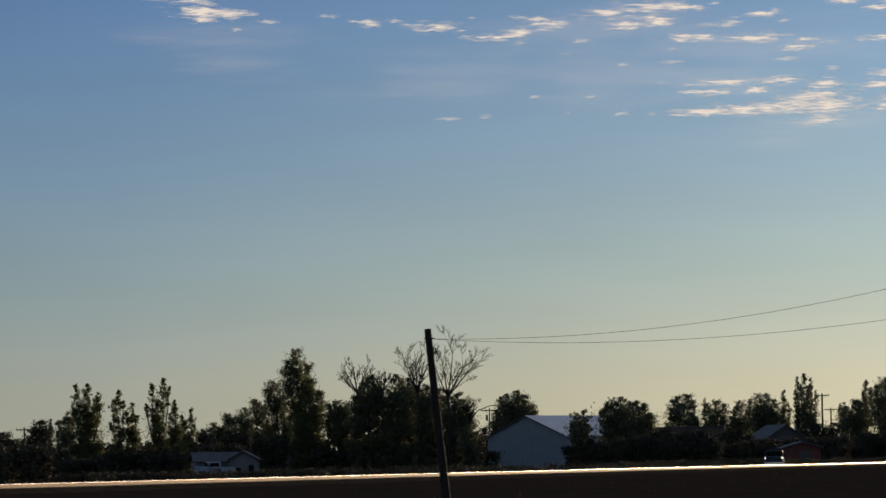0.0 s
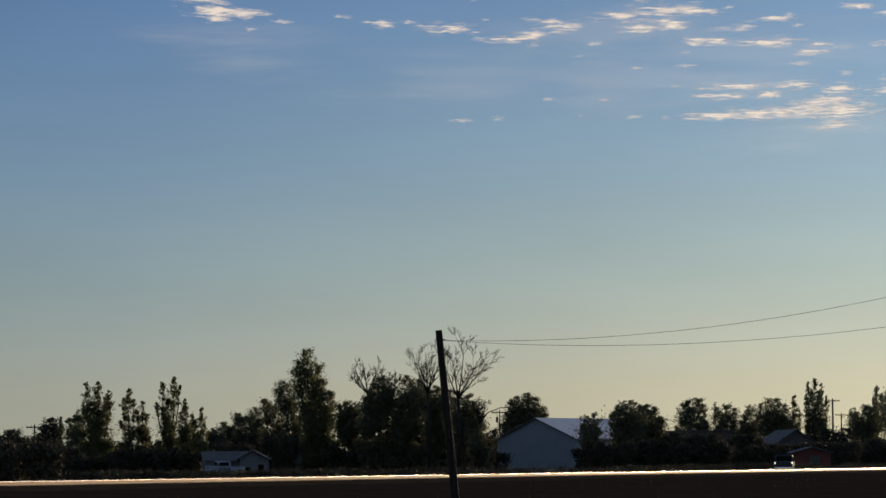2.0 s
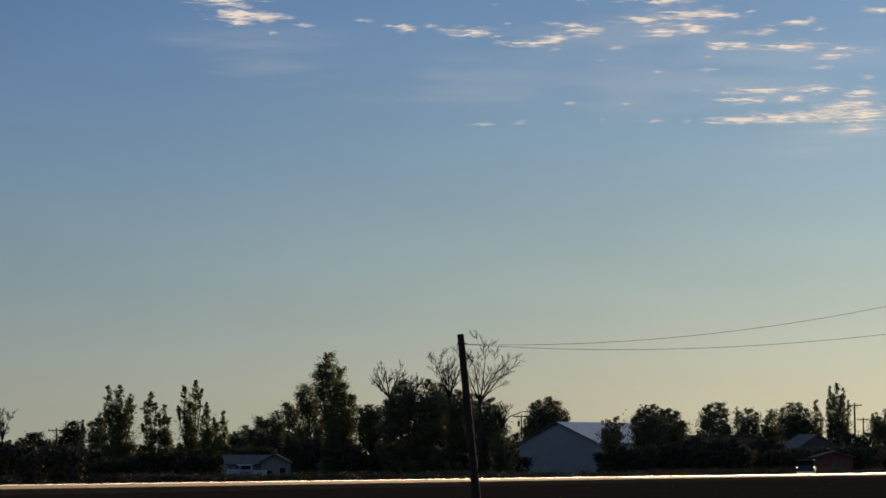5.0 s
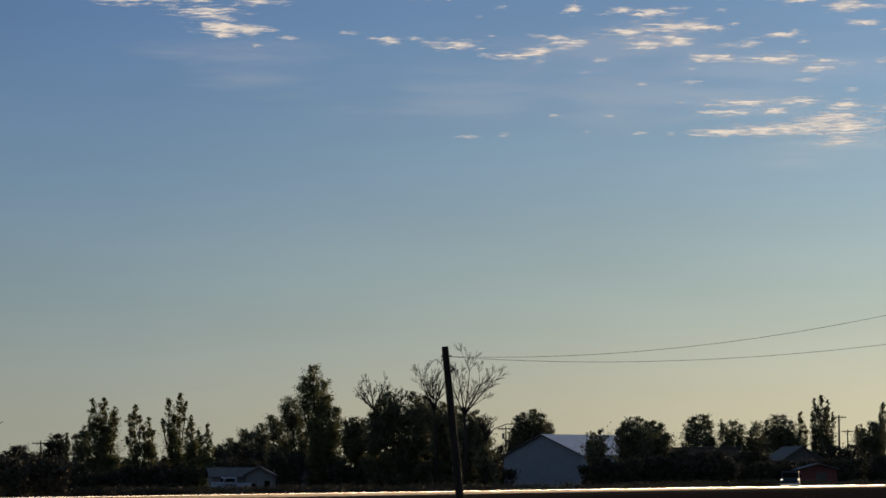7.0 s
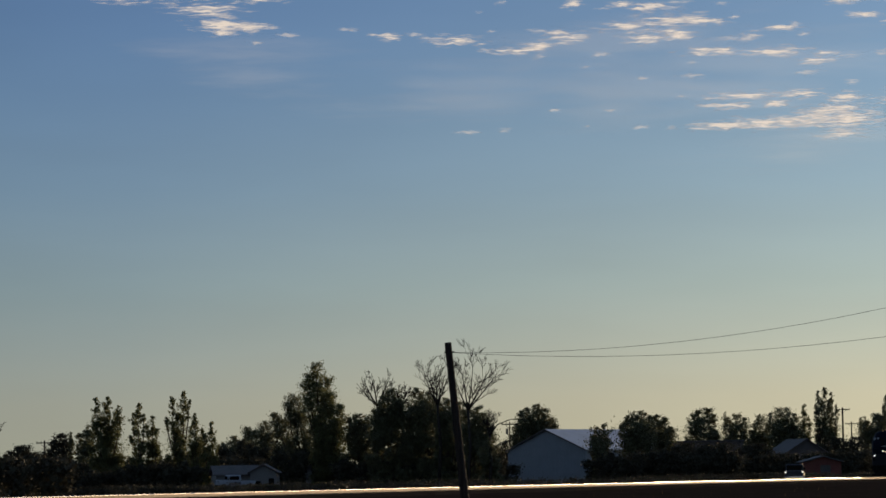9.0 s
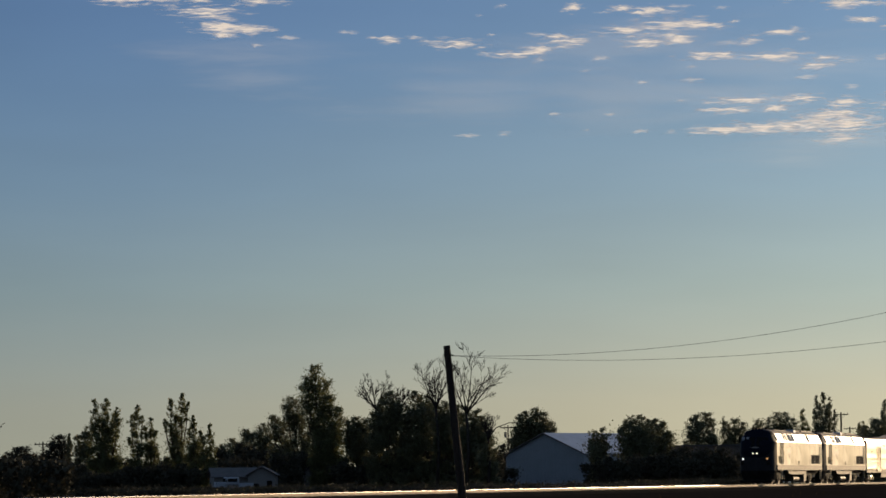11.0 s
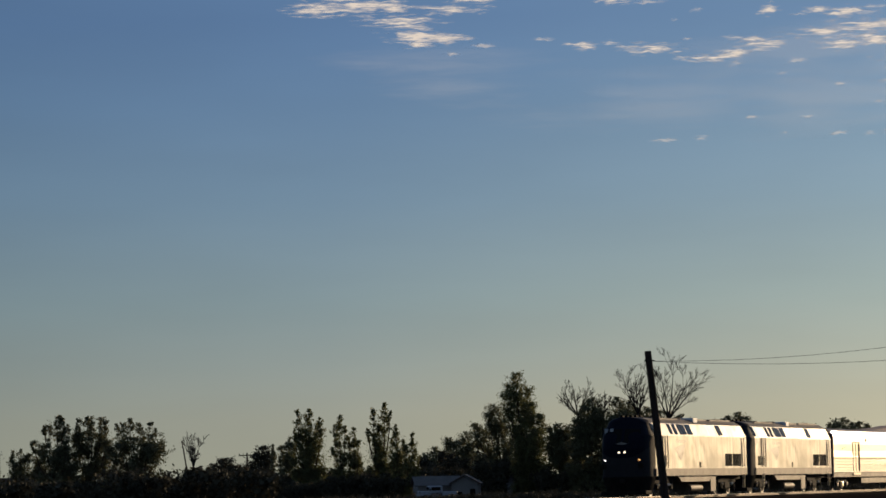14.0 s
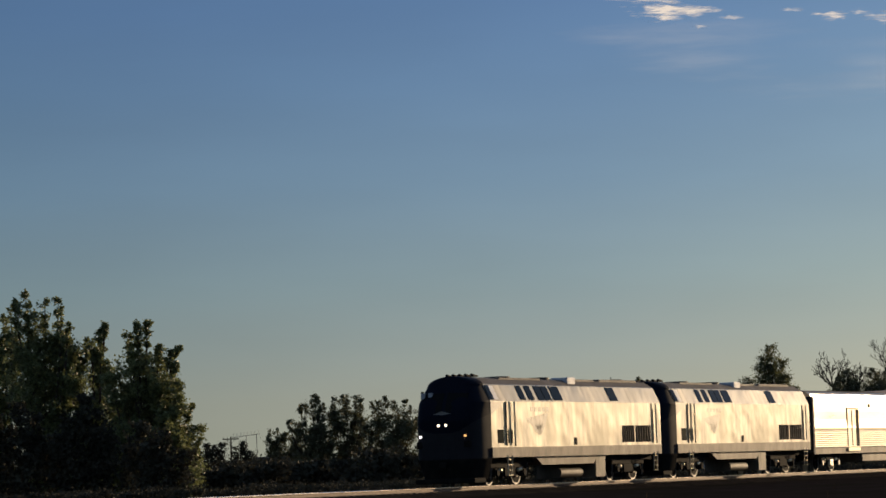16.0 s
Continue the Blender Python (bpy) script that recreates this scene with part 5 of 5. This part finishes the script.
# ---- clouds: thin sheets high in the distance ----
def cloud_material(name, thin, scale):
    m = bpy.data.materials.new(name)
    m.use_nodes = True
    n, l = m.node_tree.nodes, m.node_tree.links
    n.remove(n["Principled BSDF"])
    tc = n.new("ShaderNodeTexCoord")
    mp = n.new("ShaderNodeMapping")
    mp.inputs["Scale"].default_value = (1.0, 1.15, 1)
    where = n.new("ShaderNodeObjectInfo")
    shift = n.new("ShaderNodeVectorMath")
    shift.operation = "SCALE"
    shift.inputs[0].default_value = (900, 500, 300)
    l.new(where.outputs["Random"], shift.inputs["Scale"])
    l.new(shift.outputs[0], mp.inputs["Location"])
    l.new(tc.outputs["Object"], mp.inputs[0])
    ns = n.new("ShaderNodeTexNoise")
    ns.inputs["Scale"].default_value, ns.inputs["Detail"].default_value, ns.inputs["Roughness"].default_value = scale, 7, 0.62
    l.new(mp.outputs[0], ns.inputs["Vector"])
    # soft elliptic edge in the sheet's own extent
    sep = n.new("ShaderNodeVectorMath")
    sep.operation = "MULTIPLY_ADD"
    sep.inputs[1].default_value, sep.inputs[2].default_value = (2, 2, 0), (-1, -1, 0)
    l.new(tc.outputs["Generated"], sep.inputs[0])
    ln = n.new("ShaderNodeVectorMath")
    ln.operation = "LENGTH"
    l.new(sep.outputs[0], ln.inputs[0])
    edge = n.new("ShaderNodeMapRange")
    for k, v in ((1, 0.0), (2, 1.0), (3, 0.185), (4, -0.25)):
        edge.inputs[k].default_value = v
    l.new(ln.outputs["Value"], edge.inputs[0])
    add = n.new("ShaderNodeMath")
    add.operation = "ADD"
    l.new(ns.outputs[0], add.inputs[0])
    l.new(edge.outputs[0], add.inputs[1])
    dens = n.new("ShaderNodeMapRange")
    for k, v in ((1, 0.43), (2, 0.70), (3, 0.0), (4, thin)):
        dens.inputs[k].default_value = v
    l.new(add.outputs[0], dens.inputs[0])
    em = n.new("ShaderNodeEmission")
    cr = n.new("ShaderNodeValToRGB")
    cr.color_ramp.elements[0].position, cr.color_ramp.elements[0].color = 0.45, (0.44, 0.42, 0.44, 1)
    cr.color_ramp.elements[1].position, cr.color_ramp.elements[1].color = 0.64, (0.86, 0.73, 0.61, 1)
    l.new(add.outputs[0], cr.inputs[0])
    l.new(cr.outputs[0], em.inputs[0])
    tr = n.new("ShaderNodeBsdfTransparent")
    mx = n.new("ShaderNodeMixShader")
    l.new(dens.outputs[0], mx.inputs[0])
    l.new(tr.outputs[0], mx.inputs[1])
    l.new(em.outputs[0], mx.inputs[2])
    l.new(mx.outputs[0], n["Material Output"].inputs[0])
    return m


PUFF = cloud_material("sunlit_cloud", 0.95, 0.045)
WISP = cloud_material("wispy_cloud_streak", 0.42, 0.05)
VEIL = cloud_material("thin_veil_cloud", 0.10, 0.0030)
CLOUDS = []
CLOUD_FAR = 3600.0


def cloud(sx, sz, hw, hh, veil=False):
    """A level sheet of cloud: sideways and upward slope from the eye, half width and half height of the patch as slopes."""
    i = len(CLOUDS)
    thin = hh < 0.0009
    hw, hh = hw * (1.5 if veil else 1.75), hh * (1.3 if veil else 2.0)
    z = EYE + sz * CLOUD_FAR
    near, far = (z - EYE) / (sz + hh), (z - EYE) / (sz - hh)
    wide, deep = hw * CLOUD_FAR, (far - near) / 2
    nx, ny = 12, 8
    v = [((2 * a / nx - 1) * wide, (2 * b / ny - 1) * deep, 2.0 * noise.noise((a * 0.9, b * 0.9, i))) for b in range(ny + 1) for a in range(nx + 1)]
    f = [(b * (nx + 1) + a, b * (nx + 1) + a + 1, (b + 1) * (nx + 1) + a + 1, (b + 1) * (nx + 1) + a) for b in range(ny) for a in range(nx)]
    ob = mesh_ob("cloud", v, f, VEIL if veil else WISP if thin else PUFF, smooth=True)
    at = (sx * CLOUD_FAR, (near + far) / 2, z)
    ob.matrix_basis = pose(*at)
    ob.visible_shadow = False
    tagged(ob, "faint grey veil of high cloud" if veil else "thin rippled cream-white evening cloud", "cloud", "clouds", "structure")
    CLOUDS.append((ob, at))


cloud(-0.1013, 0.1458, 0.0088, 0.0023)
cloud(-0.0902, 0.1465, 0.0088, 0.0026)
cloud(-0.0799, 0.1460, 0.0088, 0.0018)
cloud(-0.0755, 0.1412, 0.0117, 0.0018)
cloud(-0.0703, 0.1369, 0.0103, 0.0023)
cloud(-0.0711, 0.1340, 0.0041, 0.0009)
cloud(-0.0622, 0.1356, 0.0073, 0.0012)
cloud(-0.0599, 0.1445, 0.0103, 0.0013)
cloud(-0.0539, 0.1471, 0.0073, 0.0009)
cloud(-0.0342, 0.1345, 0.0035, 0.0004)
cloud(-0.0504, 0.1332, 0.0041, 0.0006)
cloud(-0.0608, 0.1311, 0.0018, 0.0004)
cloud(-0.0209, 0.1323, 0.0050, 0.0012)
cloud(-0.0125, 0.1329, 0.0035, 0.0006)
cloud(0.0005, 0.1309, 0.0076, 0.0018)
cloud(-0.0084, 0.1314, 0.0044, 0.0007)
cloud(0.0085, 0.1278, 0.0029, 0.0006)
cloud(0.0181, 0.1273, 0.0088, 0.0012)
cloud(0.0233, 0.1289, 0.0059, 0.0013)
cloud(0.0322, 0.1311, 0.0070, 0.0016)
cloud(0.0293, 0.1326, 0.0032, 0.0009)
cloud(0.0241, 0.1331, 0.0044, 0.0006)
cloud(0.0243, 0.1254, 0.0032, 0.0007)
cloud(-0.0123, 0.1459, 0.0053, 0.0013)
cloud(-0.0015, 0.1448, 0.0047, 0.0007)
cloud(0.0125, 0.1418, 0.0018, 0.0006)
cloud(0.0062, 0.1390, 0.0015, 0.0004)
cloud(0.0101, 0.1334, 0.0015, 0.0004)
cloud(0.0346, 0.1413, 0.0029, 0.0015)
cloud(0.0483, 0.1410, 0.0044, 0.0009)
cloud(0.0567, 0.1398, 0.0053, 0.0013)
cloud(0.0434, 0.1396, 0.0029, 0.0006)
cloud(0.0648, 0.1412, 0.0047, 0.0007)
cloud(0.0640, 0.1397, 0.0041, 0.0007)
cloud(0.0465, 0.1457, 0.0067, 0.0009)
cloud(0.0507, 0.1341, 0.0097, 0.0015)
cloud(0.0632, 0.1360, 0.0117, 0.0021)
cloud(0.0713, 0.1353, 0.0088, 0.0012)
cloud(0.0550, 0.1307, 0.0067, 0.0018)
cloud(0.0653, 0.1312, 0.0067, 0.0013)
cloud(0.0631, 0.1324, 0.0035, 0.0009)
cloud(0.0424, 0.1260, 0.0032, 0.0006)
cloud(0.0372, 0.1219, 0.0018, 0.0004)
cloud(0.0545, 0.1184, 0.0015, 0.0004)
cloud(0.0748, 0.1263, 0.0094, 0.0013)
cloud(0.0946, 0.1259, 0.0103, 0.0016)
cloud(0.0800, 0.1301, 0.0050, 0.0007)
cloud(0.0867, 0.1304, 0.0032, 0.0013)
cloud(0.0955, 0.1330, 0.0073, 0.0009)
cloud(0.1003, 0.1341, 0.0021, 0.0006)
cloud(0.0788, 0.1405, 0.0023, 0.0006)
cloud(0.1029, 0.1310, 0.0021, 0.0006)
cloud(0.0824, 0.1365, 0.0015, 0.0004)
cloud(0.0833, 0.1448, 0.0117, 0.0010)
cloud(0.1024, 0.1439, 0.0082, 0.0015)
cloud(0.1156, 0.1419, 0.0053, 0.0018)
cloud(0.1177, 0.1368, 0.0035, 0.0007)
cloud(0.1089, 0.1252, 0.0041, 0.0009)
cloud(0.1071, 0.1230, 0.0059, 0.0010)
cloud(0.0695, 0.1188, 0.0044, 0.0006)
cloud(0.1040, 0.1194, 0.0041, 0.0007)
cloud(0.0696, 0.1231, 0.0018, 0.0004)
cloud(0.1170, 0.1246, 0.0035, 0.0007)
cloud(0.1172, 0.1165, 0.0029, 0.0007)
cloud(0.0855, 0.1128, 0.0111, 0.0012)
cloud(0.0781, 0.1098, 0.0088, 0.0009)
cloud(0.1017, 0.1131, 0.0073, 0.0012)
cloud(0.0943, 0.1102, 0.0053, 0.0009)
cloud(0.1156, 0.1118, 0.0053, 0.0016)
cloud(0.0765, 0.1038, 0.0117, 0.0012)
cloud(0.0912, 0.1044, 0.0132, 0.0018)
cloud(0.1030, 0.1051, 0.0132, 0.0023)
cloud(0.1089, 0.1073, 0.0111, 0.0023)
cloud(0.1162, 0.1051, 0.0103, 0.0029)
cloud(0.1139, 0.1007, 0.0073, 0.0012)
cloud(0.1148, 0.1088, 0.0088, 0.0013)
cloud(0.0281, 0.1093, 0.0021, 0.0004)
cloud(0.0447, 0.1089, 0.0022, 0.0004)
cloud(0.0380, 0.1044, 0.0013, 0.0004)
cloud(0.0022, 0.1030, 0.0041, 0.0006)
cloud(0.0132, 0.1035, 0.0026, 0.0006)
cloud(0.0537, 0.1039, 0.0032, 0.0006)
cloud(0.0628, 0.1037, 0.0015, 0.0006)
cloud(0.0657, 0.1127, 0.0018, 0.0004)
cloud(0.1177, 0.1416, 0.0073, 0.0015)
cloud(0.1324, 0.1421, 0.0088, 0.0015)
cloud(0.1220, 0.1364, 0.0064, 0.0009)
cloud(0.1338, 0.1344, 0.0073, 0.0012)
cloud(0.1336, 0.1255, 0.0073, 0.0012)
cloud(0.1349, 0.1151, 0.0073, 0.0015)
cloud(0.1319, 0.1114, 0.0088, 0.0015)
cloud(0.1377, 0.1062, 0.0117, 0.0029)
cloud(0.1409, 0.1210, 0.0059, 0.0010)
cloud(-0.0640, 0.1241, 0.0320, 0.0130, True)
cloud(0.0008, 0.1161, 0.0420, 0.0120, True)
cloud(0.0458, 0.1123, 0.0360, 0.0140, True)
cloud(0.1006, 0.0974, 0.0420, 0.0100, True)
cloud(0.0950, 0.1230, 0.0480, 0.0200, True)
cloud(0.0450, 0.1300, 0.0480, 0.0170, True)


# ---- what moves ----
def train_pose(u):
    at = ACROSS * TRACK_OFF + ALONG * u
    return pose(at.x, at.y, RAIL_Z, 0, 0, -90 - TRACK_AZ)


def motions():
    # distance of the leading locomotive's middle along the track
    rows = [(0.0, 610.8), (4.0, 491.9), (8.0, 372.9), (12.5, 239.1), (14.5, 179.6), (15.0, 165.3), (15.5, 150.9), (16.0, 136.4)]
    for car, back in TRAIN:
        walk(car, [(t, train_pose(u + back)) for t, u in rows])
    for cloud, at in CLOUDS:
        walk(cloud, [(0.0, pose(*at)), (16.0, pose(at[0] - 1.67, at[1], at[2] + 0.4))])


motions()
